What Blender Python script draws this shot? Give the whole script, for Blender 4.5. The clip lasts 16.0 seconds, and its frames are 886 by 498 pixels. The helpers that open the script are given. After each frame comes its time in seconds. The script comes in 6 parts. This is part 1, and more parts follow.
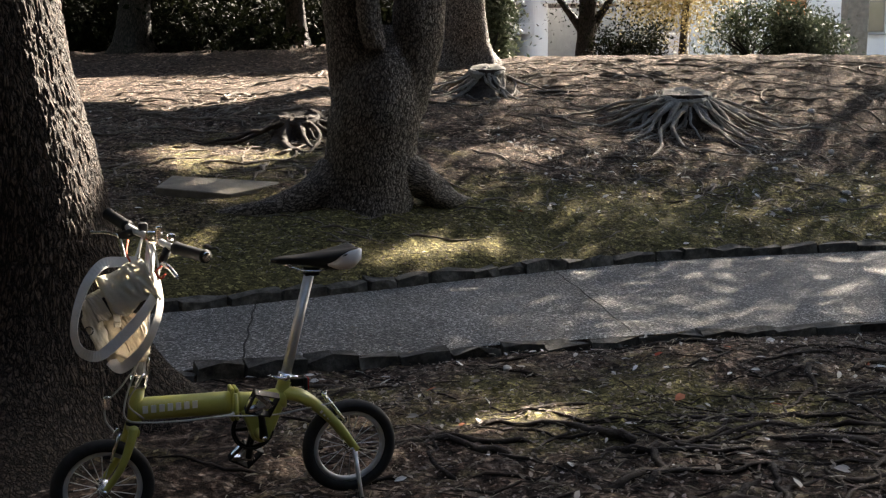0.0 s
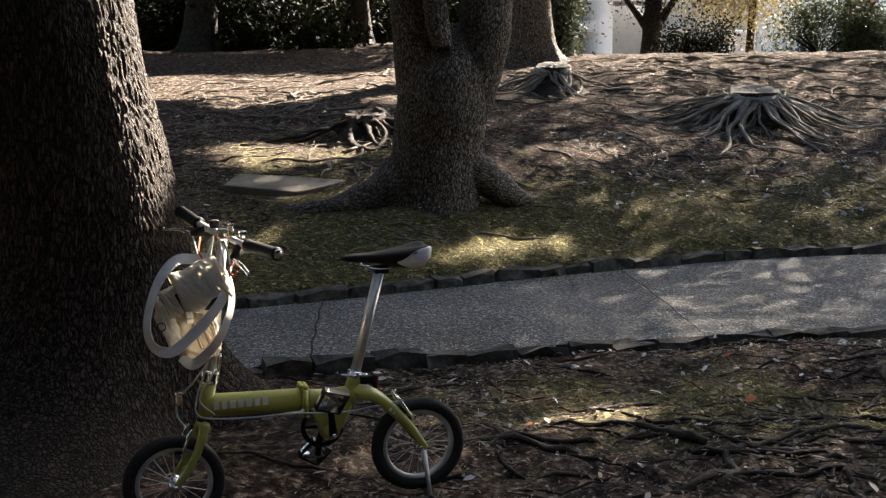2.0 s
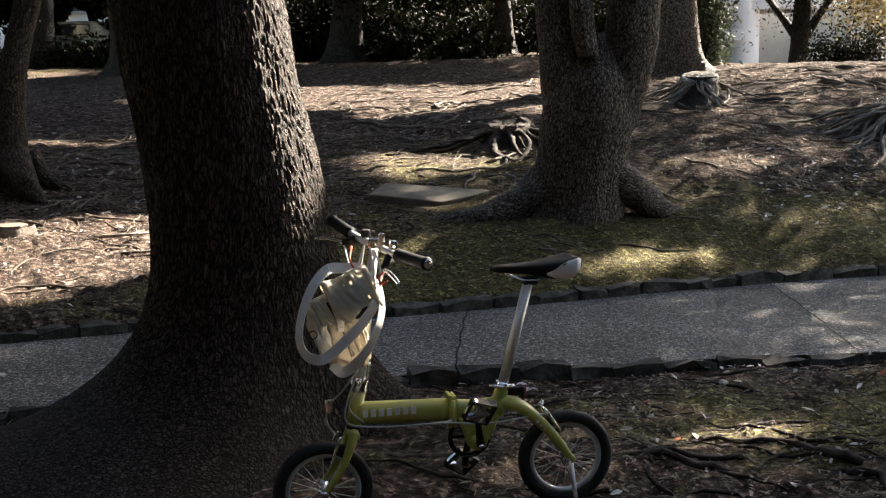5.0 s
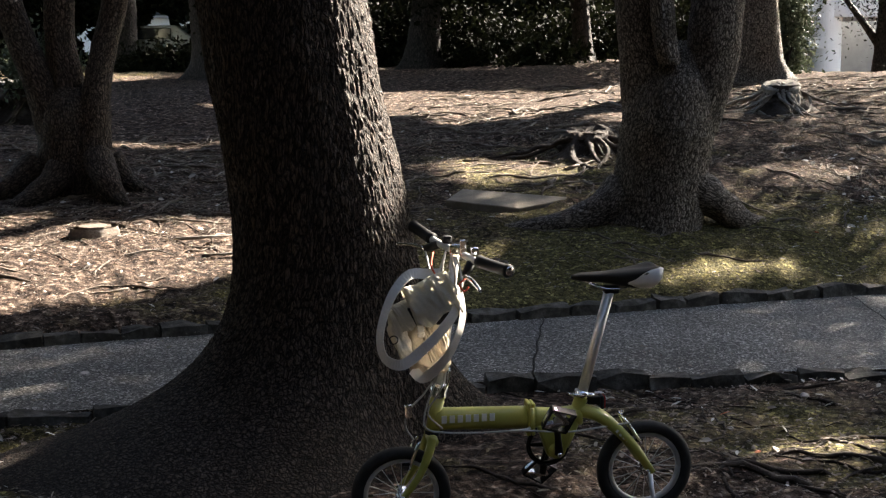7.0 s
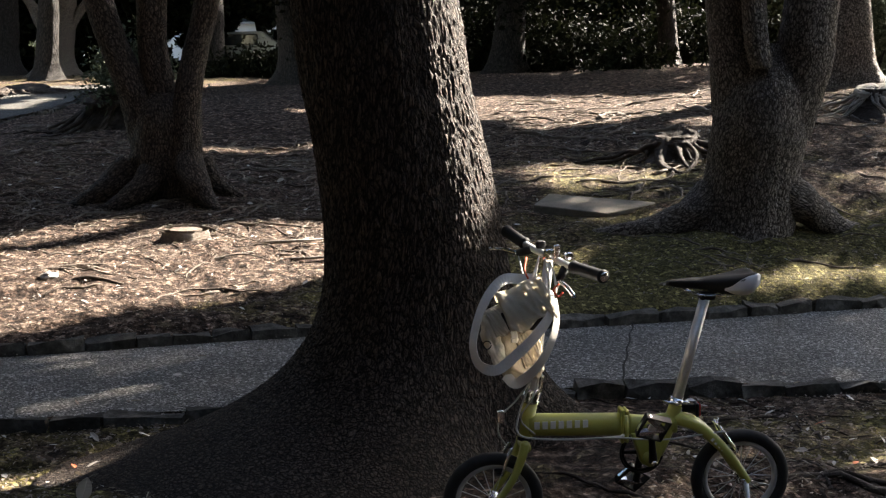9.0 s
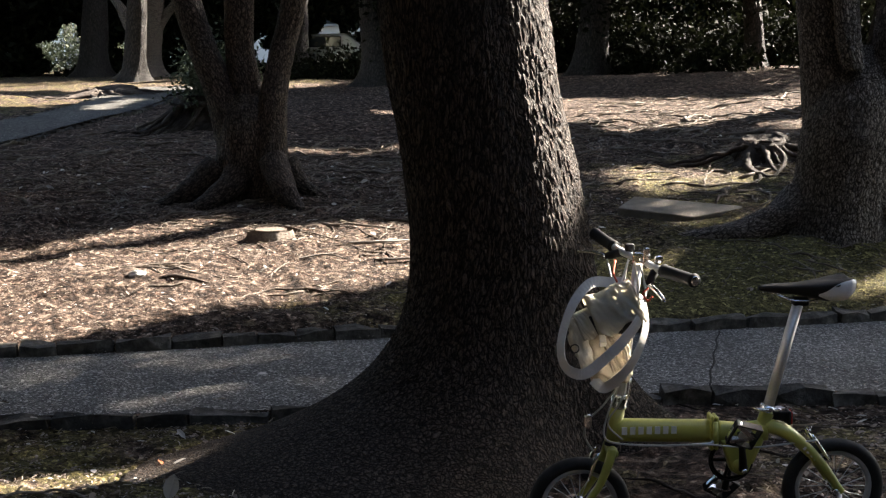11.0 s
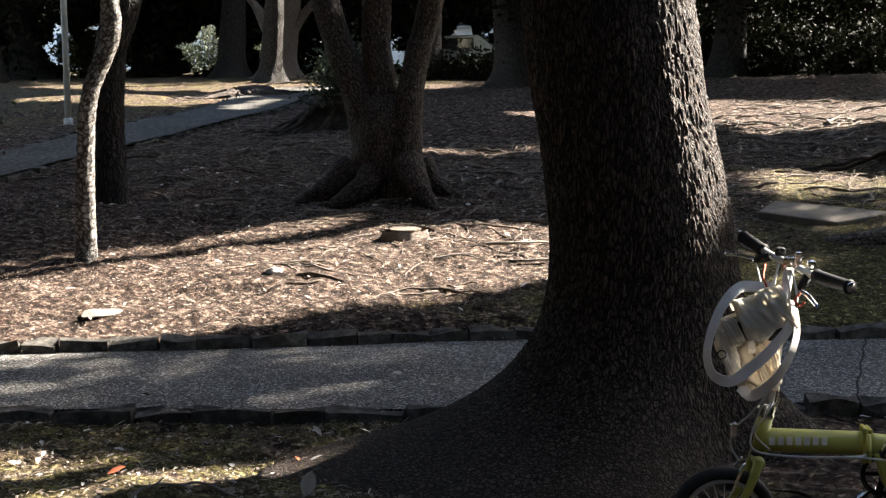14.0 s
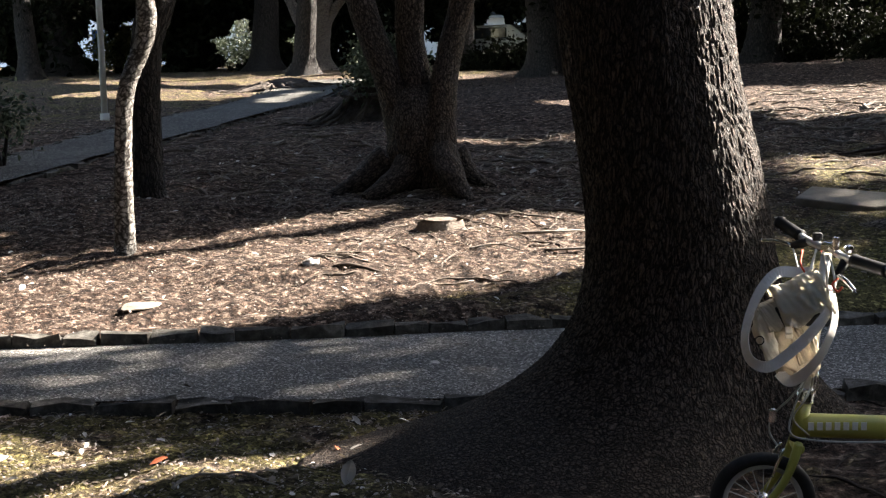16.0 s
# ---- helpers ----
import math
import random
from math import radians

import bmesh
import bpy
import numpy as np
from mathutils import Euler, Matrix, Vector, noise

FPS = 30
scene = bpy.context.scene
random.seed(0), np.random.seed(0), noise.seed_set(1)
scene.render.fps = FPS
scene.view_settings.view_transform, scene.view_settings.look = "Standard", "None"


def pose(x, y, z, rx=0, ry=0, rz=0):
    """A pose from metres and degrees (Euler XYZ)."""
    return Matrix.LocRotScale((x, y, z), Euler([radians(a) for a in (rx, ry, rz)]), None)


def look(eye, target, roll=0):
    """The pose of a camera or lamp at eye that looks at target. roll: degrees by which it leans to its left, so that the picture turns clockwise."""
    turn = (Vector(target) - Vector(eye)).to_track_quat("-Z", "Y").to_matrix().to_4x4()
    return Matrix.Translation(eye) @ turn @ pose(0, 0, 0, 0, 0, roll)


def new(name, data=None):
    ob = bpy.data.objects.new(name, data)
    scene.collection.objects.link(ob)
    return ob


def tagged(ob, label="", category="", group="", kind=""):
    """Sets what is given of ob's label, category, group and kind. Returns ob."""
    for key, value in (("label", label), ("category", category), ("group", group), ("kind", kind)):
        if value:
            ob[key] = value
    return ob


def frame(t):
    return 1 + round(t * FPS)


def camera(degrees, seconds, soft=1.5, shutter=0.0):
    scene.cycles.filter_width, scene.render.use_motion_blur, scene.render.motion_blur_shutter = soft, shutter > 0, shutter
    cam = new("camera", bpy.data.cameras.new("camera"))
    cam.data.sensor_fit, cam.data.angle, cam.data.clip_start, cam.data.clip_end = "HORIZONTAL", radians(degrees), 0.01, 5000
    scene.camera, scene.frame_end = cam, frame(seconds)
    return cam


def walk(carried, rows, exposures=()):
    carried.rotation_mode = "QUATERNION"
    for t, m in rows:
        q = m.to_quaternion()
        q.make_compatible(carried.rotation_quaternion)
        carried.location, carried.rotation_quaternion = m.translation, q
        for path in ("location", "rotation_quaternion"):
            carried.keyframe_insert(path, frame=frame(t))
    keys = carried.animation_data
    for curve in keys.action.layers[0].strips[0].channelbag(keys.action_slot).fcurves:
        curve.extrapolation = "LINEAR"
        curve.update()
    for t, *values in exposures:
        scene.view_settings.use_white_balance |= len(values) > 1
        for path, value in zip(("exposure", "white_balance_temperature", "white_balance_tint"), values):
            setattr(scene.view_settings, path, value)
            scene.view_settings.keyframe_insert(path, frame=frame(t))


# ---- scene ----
cam = camera(37.0, 16.0, soft=1.3)
EYE = 1.65
# seconds, place from the first eye, yaw to the left, pitch up, roll
ROWS = [
    (0.0, 0.000, -0.000, 0.000, 0.00, -9.00, -0.00),
    (0.5, -0.003, -0.004, -0.002, 0.03, -9.01, -0.05),
    (1.0, -0.009, -0.002, -0.003, 0.22, -9.01, -0.07),
    (1.5, -0.021, 0.009, -0.000, 1.66, -9.08, 0.02),
    (2.0, -0.029, 0.018, -0.003, 2.72, -9.07, -0.17),
    (2.5, -0.038, 0.023, -0.002, 3.78, -9.01, 0.08),
    (3.0, -0.044, 0.031, -0.004, 4.36, -8.98, 0.27),
    (3.5, -0.047, 0.030, 0.002, 5.28, -8.93, 0.21),
    (4.0, -0.049, 0.013, 0.007, 6.23, -8.78, 0.19),
    (4.5, -0.058, 0.024, -0.000, 7.59, -8.70, -0.23),
    (7.0, -0.094, 0.017, 0.004, 11.99, -8.35, -0.12),
    (7.5, -0.105, 0.011, 0.007, 12.87, -8.32, -0.13),
    (8.0, -0.113, 0.019, 0.003, 13.78, -8.25, -0.23),
    (8.5, -0.125, 0.019, 0.003, 14.69, -8.18, -0.32),
    (11.0, -0.171, 0.040, -0.003, 19.04, -8.02, -0.29),
    (11.5, -0.179, 0.039, -0.005, 20.01, -7.98, -0.34),
    (12.0, -0.191, 0.045, -0.008, 21.01, -7.99, -0.51),
    (12.5, -0.203, 0.059, -0.011, 22.31, -8.01, -0.67),
    (13.0, -0.218, 0.065, -0.011, 23.11, -8.02, -0.46),
    (13.5, -0.230, 0.075, -0.016, 23.96, -7.96, -0.27),
    (14.0, -0.239, 0.080, -0.019, 24.62, -7.91, -0.17),
    (14.5, -0.244, 0.086, -0.024, 25.40, -7.97, -0.97),
    (15.0, -0.246, 0.086, -0.030, 25.93, -8.01, -1.06),
    (15.5, -0.235, 0.084, -0.029, 26.25, -8.13, -1.46),
    (16.0, -0.234, 0.056, -0.020, 26.15, -8.30, -1.05),
]


def cam_pose(x, y, z, yaw, pitch, roll):
    return pose(x, y, EYE + z, 0, 0, yaw) @ pose(0, 0, 0, 90 + pitch) @ pose(0, 0, 0, 0, 0, roll)


walk(cam, [(t, cam_pose(x, y, z, yaw, pitch, roll)) for t, x, y, z, yaw, pitch, roll in ROWS], exposures=[(0.0, 3.5, 7800, 12), (16.0, 3.5, 7250, 12)])

# ---- world and sun ----
SUN_DIR = Vector((0.53, 0.848, 0.66)).normalized()      # towards the sun
sun_el = math.asin(SUN_DIR.z)
sun_az = math.atan2(SUN_DIR.x, SUN_DIR.y)
world = bpy.data.worlds.new("world")
scene.world = world
world.use_nodes = True
wn = world.node_tree.nodes
sky = wn.new("ShaderNodeTexSky")
sky.sky_type, sky.sun_disc, sky.sun_elevation, sky.sun_rotation = "NISHITA", False, sun_el, sun_az
world.node_tree.links.new(sky.outputs[0], wn["Background"].inputs[0])
wn["Background"].inputs[1].default_value = 0.05
sun_data = bpy.data.lights.new("sun", "SUN")
sun_data.energy, sun_data.angle, sun_data.color = 4.0, radians(0.6), (1.0, 0.975, 0.935)
sun = new("sun", sun_data)
sun.matrix_world = look(SUN_DIR * 60, (0, 0, 0))


# ---- materials ----
def ramp_node(nt, stops):
    r = nt.nodes.new("ShaderNodeValToRGB")
    els = r.color_ramp.elements
    while len(els) < len(stops):
        els.new(0.5)
    for e, (p, c) in zip(els, stops):
        e.position, e.color = p, (*c, 1)
    return r


def noise_node(nt, vec, scale, detail=6, rough=0.6):
    n = nt.nodes.new("ShaderNodeTexNoise")
    n.inputs["Scale"].default_value, n.inputs["Detail"].default_value, n.inputs["Roughness"].default_value = scale, detail, rough
    nt.links.new(vec, n.inputs["Vector"])
    return n


def mix_node(nt, kind, fac, a, b):
    m = nt.nodes.new("ShaderNodeMix")
    m.data_type, m.blend_type = "RGBA", kind
    for sock, val in ((m.inputs[0], fac), (m.inputs[6], a), (m.inputs[7], b)):
        if isinstance(val, (int, float)):
            sock.default_value = val
        elif isinstance(val, tuple):
            sock.default_value = (*val, 1)
        else:
            nt.links.new(val, sock)
    return m.outputs[2]


def speckle_node(nt, vec, scale, stops):
    """Grains of their own tone each: a multiplier for a colour."""
    vo = nt.nodes.new("ShaderNodeTexVoronoi")
    vo.inputs["Scale"].default_value = scale
    nt.links.new(vec, vo.inputs["Vector"])
    sep = nt.nodes.new("ShaderNodeSeparateColor")
    nt.links.new(vo.outputs["Color"], sep.inputs[0])
    r = ramp_node(nt, stops)
    nt.links.new(sep.outputs[0], r.inputs[0])
    return r.outputs[0], vo.outputs["Distance"]


def material(name, stops, scale=4.0, stretch=(1, 1, 1), rough=0.85, bump=0.3, bump_scale=30.0, bump_dist=0.02, fine=0.25, metal=0.0, spec=0.3, per_object=0.0, coat=0.0, grains=0.0):
    """A surface with a colour ramp over noise, finer grain over it, and relief."""
    m = bpy.data.materials.new(name)
    m.use_nodes = True
    nt = m.node_tree
    bsdf = nt.nodes["Principled BSDF"]
    tc = nt.nodes.new("ShaderNodeTexCoord")
    mp = nt.nodes.new("ShaderNodeMapping")
    mp.inputs["Scale"].default_value = stretch
    nt.links.new(tc.outputs["Object"], mp.inputs[0])
    vec = mp.outputs[0]
    if per_object:
        oi = nt.nodes.new("ShaderNodeObjectInfo")
        add = nt.nodes.new("ShaderNodeVectorMath")
        add.operation = "MULTIPLY_ADD"
        nt.links.new(oi.outputs["Random"], add.inputs[0])
        add.inputs[1].default_value = (13.0, 7.0, 5.0)
        nt.links.new(vec, add.inputs[2])
        vec = add.outputs[0]
    base = noise_node(nt, vec, scale)
    rp = ramp_node(nt, stops)
    nt.links.new(base.outputs[0], rp.inputs[0])
    grain = noise_node(nt, vec, bump_scale, 5, 0.7)
    g = ramp_node(nt, [(0.25, (1 - fine,) * 3), (0.75, (1 + 0.0,) * 3)])
    nt.links.new(grain.outputs[0], g.inputs[0])
    col = mix_node(nt, "MULTIPLY", 1.0, rp.outputs[0], g.outputs[0])
    if grains:
        sp, _ = speckle_node(nt, vec, grains, [(0.0, (0.22,) * 3), (0.55, (0.7,) * 3), (0.8, (1.15,) * 3), (1.0, (3.4,) * 3)])
        col = mix_node(nt, "MULTIPLY", 1.0, col, sp)
    if per_object:
        v = ramp_node(nt, [(0.0, (1 - per_object,) * 3), (1.0, (1.0,) * 3)])
        nt.links.new(oi.outputs["Random"], v.inputs[0])
        col = mix_node(nt, "MULTIPLY", 1.0, col, v.outputs[0])
    nt.links.new(col, bsdf.inputs["Base Color"])
    bsdf.inputs["Roughness"].default_value = rough
    bsdf.inputs["Metallic"].default_value = metal
    bsdf.inputs["Specular IOR Level"].default_value = spec
    bsdf.inputs["Coat Weight"].default_value = coat
    if bump:
        b = nt.nodes.new("ShaderNodeBump")
        b.inputs["Strength"].default_value, b.inputs["Distance"].default_value = bump, bump_dist
        nt.links.new(grain.outputs[0], b.inputs["Height"])
        nt.links.new(b.outputs[0], bsdf.inputs["Normal"])
    return m


def bark_material(name, dark, light, cell=(26, 26, 7), bump=0.9, dist=0.03, lichen=0.3, gloss=0.7, shine=0.3):
    """Furrowed bark: upright plates parted by dark furrows, with pale lichen in patches."""
    m = bpy.data.materials.new(name)
    m.use_nodes = True
    nt = m.node_tree
    bsdf = nt.nodes["Principled BSDF"]
    at = nt.nodes.new("ShaderNodeAttribute")
    at.attribute_name = "along_wood"
    place = at.outputs["Vector"]
    wob = noise_node(nt, place, 9.0, 4, 0.6)
    off = nt.nodes.new("ShaderNodeVectorMath")
    off.operation = "MULTIPLY_ADD"
    nt.links.new(wob.outputs[1], off.inputs[0])
    off.inputs[1].default_value = (0.07, 0.07, 0.16)
    nt.links.new(place, off.inputs[2])
    mp = nt.nodes.new("ShaderNodeMapping")
    mp.inputs["Scale"].default_value = cell
    nt.links.new(off.outputs[0], mp.inputs[0])
    vo = nt.nodes.new("ShaderNodeTexVoronoi")
    vo.feature = "DISTANCE_TO_EDGE"
    vo.inputs["Scale"].default_value = 1.0
    nt.links.new(mp.outputs[0], vo.inputs["Vector"])
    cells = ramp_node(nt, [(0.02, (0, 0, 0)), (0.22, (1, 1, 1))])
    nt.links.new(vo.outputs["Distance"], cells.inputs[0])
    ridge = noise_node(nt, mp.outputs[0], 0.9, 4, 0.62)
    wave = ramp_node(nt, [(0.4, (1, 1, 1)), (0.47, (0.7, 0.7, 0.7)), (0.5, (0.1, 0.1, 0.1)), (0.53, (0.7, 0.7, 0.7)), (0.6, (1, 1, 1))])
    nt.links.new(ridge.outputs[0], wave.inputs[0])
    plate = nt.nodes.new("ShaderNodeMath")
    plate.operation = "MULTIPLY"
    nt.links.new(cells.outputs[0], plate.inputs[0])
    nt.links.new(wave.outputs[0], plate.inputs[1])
    grain = noise_node(nt, mp.outputs[0], 3.0, 6, 0.7)
    tone = ramp_node(nt, [(0.3, dark), (0.56, light)])
    nt.links.new(grain.outputs[0], tone.inputs[0])
    big = noise_node(nt, place, 3.0, 5, 0.65)
    pale = ramp_node(nt, [(0.52, (0, 0, 0)), (0.75, (lichen,) * 3)])
    nt.links.new(big.outputs[0], pale.inputs[0])
    col = mix_node(nt, "MIX", pale.outputs[0], tone.outputs[0], (0.26, 0.25, 0.22))
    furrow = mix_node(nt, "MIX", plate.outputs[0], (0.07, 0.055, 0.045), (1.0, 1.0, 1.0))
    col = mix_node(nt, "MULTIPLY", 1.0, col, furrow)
    nt.links.new(col, bsdf.inputs["Base Color"])
    bsdf.inputs["Roughness"].default_value = gloss
    bsdf.inputs["Specular IOR Level"].default_value = shine
    hsum = nt.nodes.new("ShaderNodeMath")
    hsum.operation = "MULTIPLY_ADD"
    nt.links.new(grain.outputs[0], hsum.inputs[0])
    hsum.inputs[1].default_value = 0.5
    nt.links.new(plate.outputs[0], hsum.inputs[2])
    b = nt.nodes.new("ShaderNodeBump")
    b.inputs["Strength"].default_value, b.inputs["Distance"].default_value = bump, dist
    nt.links.new(hsum.outputs[0], b.inputs["Height"])
    nt.links.new(b.outputs[0], bsdf.inputs["Normal"])
    return m


def ground_material():
    """Bare earth with moss where the mesh says it grows, and fine litter."""
    m = bpy.data.materials.new("earth_and_moss")
    m.use_nodes = True
    nt = m.node_tree
    bsdf = nt.nodes["Principled BSDF"]
    tc = nt.nodes.new("ShaderNodeTexCoord")
    v = tc.outputs["Object"]
    n1, n2, n3 = noise_node(nt, v, 2.2, 10, 0.72), noise_node(nt, v, 14.0, 8, 0.7), noise_node(nt, v, 70.0, 4, 0.7)
    earth = ramp_node(nt, [(0.38, (0.014, 0.0078, 0.0055)), (0.5, (0.078, 0.049, 0.036)), (0.63, (0.3, 0.225, 0.178))])
    nt.links.new(n2.outputs[0], earth.inputs[0])
    at = nt.nodes.new("ShaderNodeAttribute")
    at.attribute_name = "moss"
    add = nt.nodes.new("ShaderNodeMath")
    add.operation = "ADD"
    nt.links.new(at.outputs["Fac"], add.inputs[0])
    nt.links.new(n1.outputs[0], add.inputs[1])
    add2 = nt.nodes.new("ShaderNodeMath")
    add2.operation = "MULTIPLY_ADD"
    nt.links.new(n2.outputs[0], add2.inputs[0])
    add2.inputs[1].default_value = 0.45
    nt.links.new(add.outputs[0], add2.inputs[2])
    mask = ramp_node(nt, [(0.82, (0, 0, 0)), (0.97, (0.9, 0.9, 0.9))])
    half = nt.nodes.new("ShaderNodeMath")
    half.operation = "MULTIPLY"
    nt.links.new(add2.outputs[0], half.inputs[0])
    half.inputs[1].default_value = 0.8
    nt.links.new(half.outputs[0], mask.inputs[0])
    moss = ramp_node(nt, [(0.3, (0.035, 0.03, 0.01)), (0.7, (0.27, 0.235, 0.088))])
    nt.links.new(n3.outputs[0], moss.inputs[0])
    col = mix_node(nt, "MIX", mask.outputs[0], earth.outputs[0], moss.outputs[0])
    g = ramp_node(nt, [(0.3, (0.55,) * 3), (0.7, (1.1,) * 3)])
    nt.links.new(n3.outputs[0], g.inputs[0])
    col = mix_node(nt, "MULTIPLY", 1.0, col, g.outputs[0])
    sp, _ = speckle_node(nt, v, 42.0, [(0.0, (0.3,) * 3), (0.6, (0.9,) * 3), (0.85, (1.1,) * 3), (1.0, (2.9,) * 3)])
    col = mix_node(nt, "MULTIPLY", 1.0, col, sp)
    nt.links.new(col, bsdf.inputs["Base Color"])
    bsdf.inputs["Roughness"].default_value = 0.95
    bsdf.inputs["Specular IOR Level"].default_value = 0.15
    hs = nt.nodes.new("ShaderNodeMath")
    hs.operation = "MULTIPLY_ADD"
    nt.links.new(n3.outputs[0], hs.inputs[0])
    hs.inputs[1].default_value = 0.35
    nt.links.new(n2.outputs[0], hs.inputs[2])
    b = nt.nodes.new("ShaderNodeBump")
    b.inputs["Strength"].default_value, b.inputs["Distance"].default_value = 1.0, 0.05
    nt.links.new(hs.outputs[0], b.inputs["Height"])
    nt.links.new(b.outputs[0], bsdf.inputs["Normal"])
    return m


def leaf_material(name, a, b, rough=0.6, gloss=0.15, thin=0.2):
    m = bpy.data.materials.new(name)
    m.use_nodes = True
    nt = m.node_tree
    bsdf = nt.nodes["Principled BSDF"]
    geo = nt.nodes.new("ShaderNodeNewGeometry")
    rp = ramp_node(nt, [(0.0, a), (1.0, b)])
    nt.links.new(geo.outputs["Random Per Island"], rp.inputs[0])
    nt.links.new(rp.outputs[0], bsdf.inputs["Base Color"])
    bsdf.inputs["Roughness"].default_value = rough
    bsdf.inputs["Specular IOR Level"].default_value = gloss
    tr = nt.nodes.new("ShaderNodeBsdfTranslucent")
    nt.links.new(rp.outputs[0], tr.inputs[0])
    ms = nt.nodes.new("ShaderNodeMixShader")
    ms.inputs[0].default_value = thin
    nt.links.new(bsdf.outputs[0], ms.inputs[1])
    nt.links.new(tr.outputs[0], ms.inputs[2])
    nt.links.new(ms.outputs[0], nt.nodes["Material Output"].inputs[0])
    return m


EARTH = ground_material()
ASPHALT = material("worn_asphalt", [(0.3, (0.155, 0.15, 0.14)), (0.7, (0.265, 0.255, 0.24))], 1.2, rough=0.7, bump=1.0, bump_scale=60, bump_dist=0.012, fine=0.5, spec=0.25, grains=105.0)
# darker copy of ASPHALT: shade on the winding path is put into its colour
SHADE_ASPHALT = material("asphalt_with_shade", [(0.3, (0.075, 0.072, 0.066)), (0.7, (0.14, 0.135, 0.125))], 1.2, rough=0.75, bump=0.8, bump_scale=60, bump_dist=0.012, fine=0.4, spec=0.2, grains=60.0)
TAR = material("dark_joint", [(0.3, (0.012, 0.011, 0.01)), (0.7, (0.03, 0.028, 0.025))], 9, bump=0.3)
STONE = material("kerb_stone", [(0.3, (0.035, 0.031, 0.026)), (0.5, (0.1, 0.092, 0.08)), (0.7, (0.23, 0.215, 0.19))], 14, bump=0.8, bump_scale=40, bump_dist=0.015, fine=0.5, per_object=0.45)
CONCRETE = material("weathered_concrete", [(0.3, (0.17, 0.15, 0.12)), (0.7, (0.31, 0.275, 0.225))], 5, bump=0.4, bump_scale=50, fine=0.3)
PALE_STONE = material("pale_stone", [(0.3, (0.4, 0.39, 0.37)), (0.7, (0.62, 0.6, 0.57))], 12, bump=0.5, bump_scale=60)
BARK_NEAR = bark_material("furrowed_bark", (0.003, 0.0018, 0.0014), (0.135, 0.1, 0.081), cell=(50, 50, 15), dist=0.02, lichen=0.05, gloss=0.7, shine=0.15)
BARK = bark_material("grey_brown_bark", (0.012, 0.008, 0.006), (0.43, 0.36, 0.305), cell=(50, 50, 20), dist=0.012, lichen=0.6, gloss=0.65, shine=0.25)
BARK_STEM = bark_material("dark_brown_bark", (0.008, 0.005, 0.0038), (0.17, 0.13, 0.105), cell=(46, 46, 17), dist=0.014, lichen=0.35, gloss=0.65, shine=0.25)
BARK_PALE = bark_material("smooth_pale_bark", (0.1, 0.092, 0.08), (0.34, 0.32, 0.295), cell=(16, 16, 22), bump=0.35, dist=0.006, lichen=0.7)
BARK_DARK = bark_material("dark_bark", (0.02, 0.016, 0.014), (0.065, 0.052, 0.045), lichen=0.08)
ROOT = material("weathered_root", [(0.3, (0.08, 0.058, 0.045)), (0.5, (0.19, 0.15, 0.12)), (0.72, (0.38, 0.33, 0.28))], 5, bump=0.7, bump_scale=60, fine=0.5)
# darker brown than ROOT
ROOT_DARK = material("dark_brown_root", [(0.3, (0.014, 0.009, 0.007)), (0.5, (0.045, 0.031, 0.024)), (0.75, (0.15, 0.12, 0.098))], 6, bump=0.8, bump_scale=60, fine=0.5)
ROOT_PALE = material("bleached_root", [(0.3, (0.16, 0.135, 0.115)), (0.5, (0.3, 0.265, 0.23)), (0.72, (0.5, 0.46, 0.41))], 6, bump=0.8, bump_scale=60, fine=0.5)
CUT_WOOD = material("grey_cut_wood", [(0.3, (0.2, 0.18, 0.155)), (0.7, (0.4, 0.375, 0.335))], 9, bump=0.5, bump_scale=45, fine=0.45)
# below true foliage tone: the wood's deep shade is put into this leaf colour
LEAF_SHADE = leaf_material("evergreen_leaf_with_shade", (0.0035, 0.0045, 0.0022), (0.014, 0.017, 0.008), 0.65, 0.06, 0.12)
LEAF_LIGHT = leaf_material("pale_shrub_leaf", (0.03, 0.042, 0.024), (0.11, 0.13, 0.085))
LEAF_OLIVE = leaf_material("yellow_green_leaf", (0.09, 0.1, 0.03), (0.26, 0.26, 0.1))
LEAF_GOLD = leaf_material("autumn_leaf", (0.26, 0.2, 0.08), (0.48, 0.41, 0.22))
LITTER = leaf_material("fallen_leaf", (0.06, 0.042, 0.032), (0.3, 0.245, 0.205), 0.7)
LITTER_PALE = leaf_material("bleached_fallen_leaf", (0.45, 0.4, 0.35), (0.75, 0.72, 0.68), 0.6)
LITTER_RED = leaf_material("red_fallen_leaf", (0.4, 0.06, 0.035), (0.6, 0.2, 0.1), 0.6)
WHITE_WALL = material("white_render", [(0.3, (0.78, 0.79, 0.8)), (0.7, (0.86, 0.87, 0.88))], 1.5, bump=0.1, bump_scale=20, fine=0.06)
GREY_WALL = material("grey_concrete_wall", [(0.3, (0.34, 0.34, 0.33)), (0.7, (0.46, 0.46, 0.45))], 2.5, bump=0.2, fine=0.15)
GLASS_DARK = material("dark_window_glass", [(0.3, (0.03, 0.04, 0.05)), (0.7, (0.06, 0.075, 0.09))], 1.0, rough=0.08, bump=0, spec=0.8)


# ---- helpers for meshes ----
def mesh_from(name, verts, faces, mat, smooth=False):
    me = bpy.data.meshes.new(name)
    me.from_pydata([tuple(v) for v in verts], [], faces)
    me.update()
    if mat:
        me.materials.append(mat)
    if smooth:
        me.polygons.foreach_set("use_smooth", [True] * len(me.polygons))
    return me


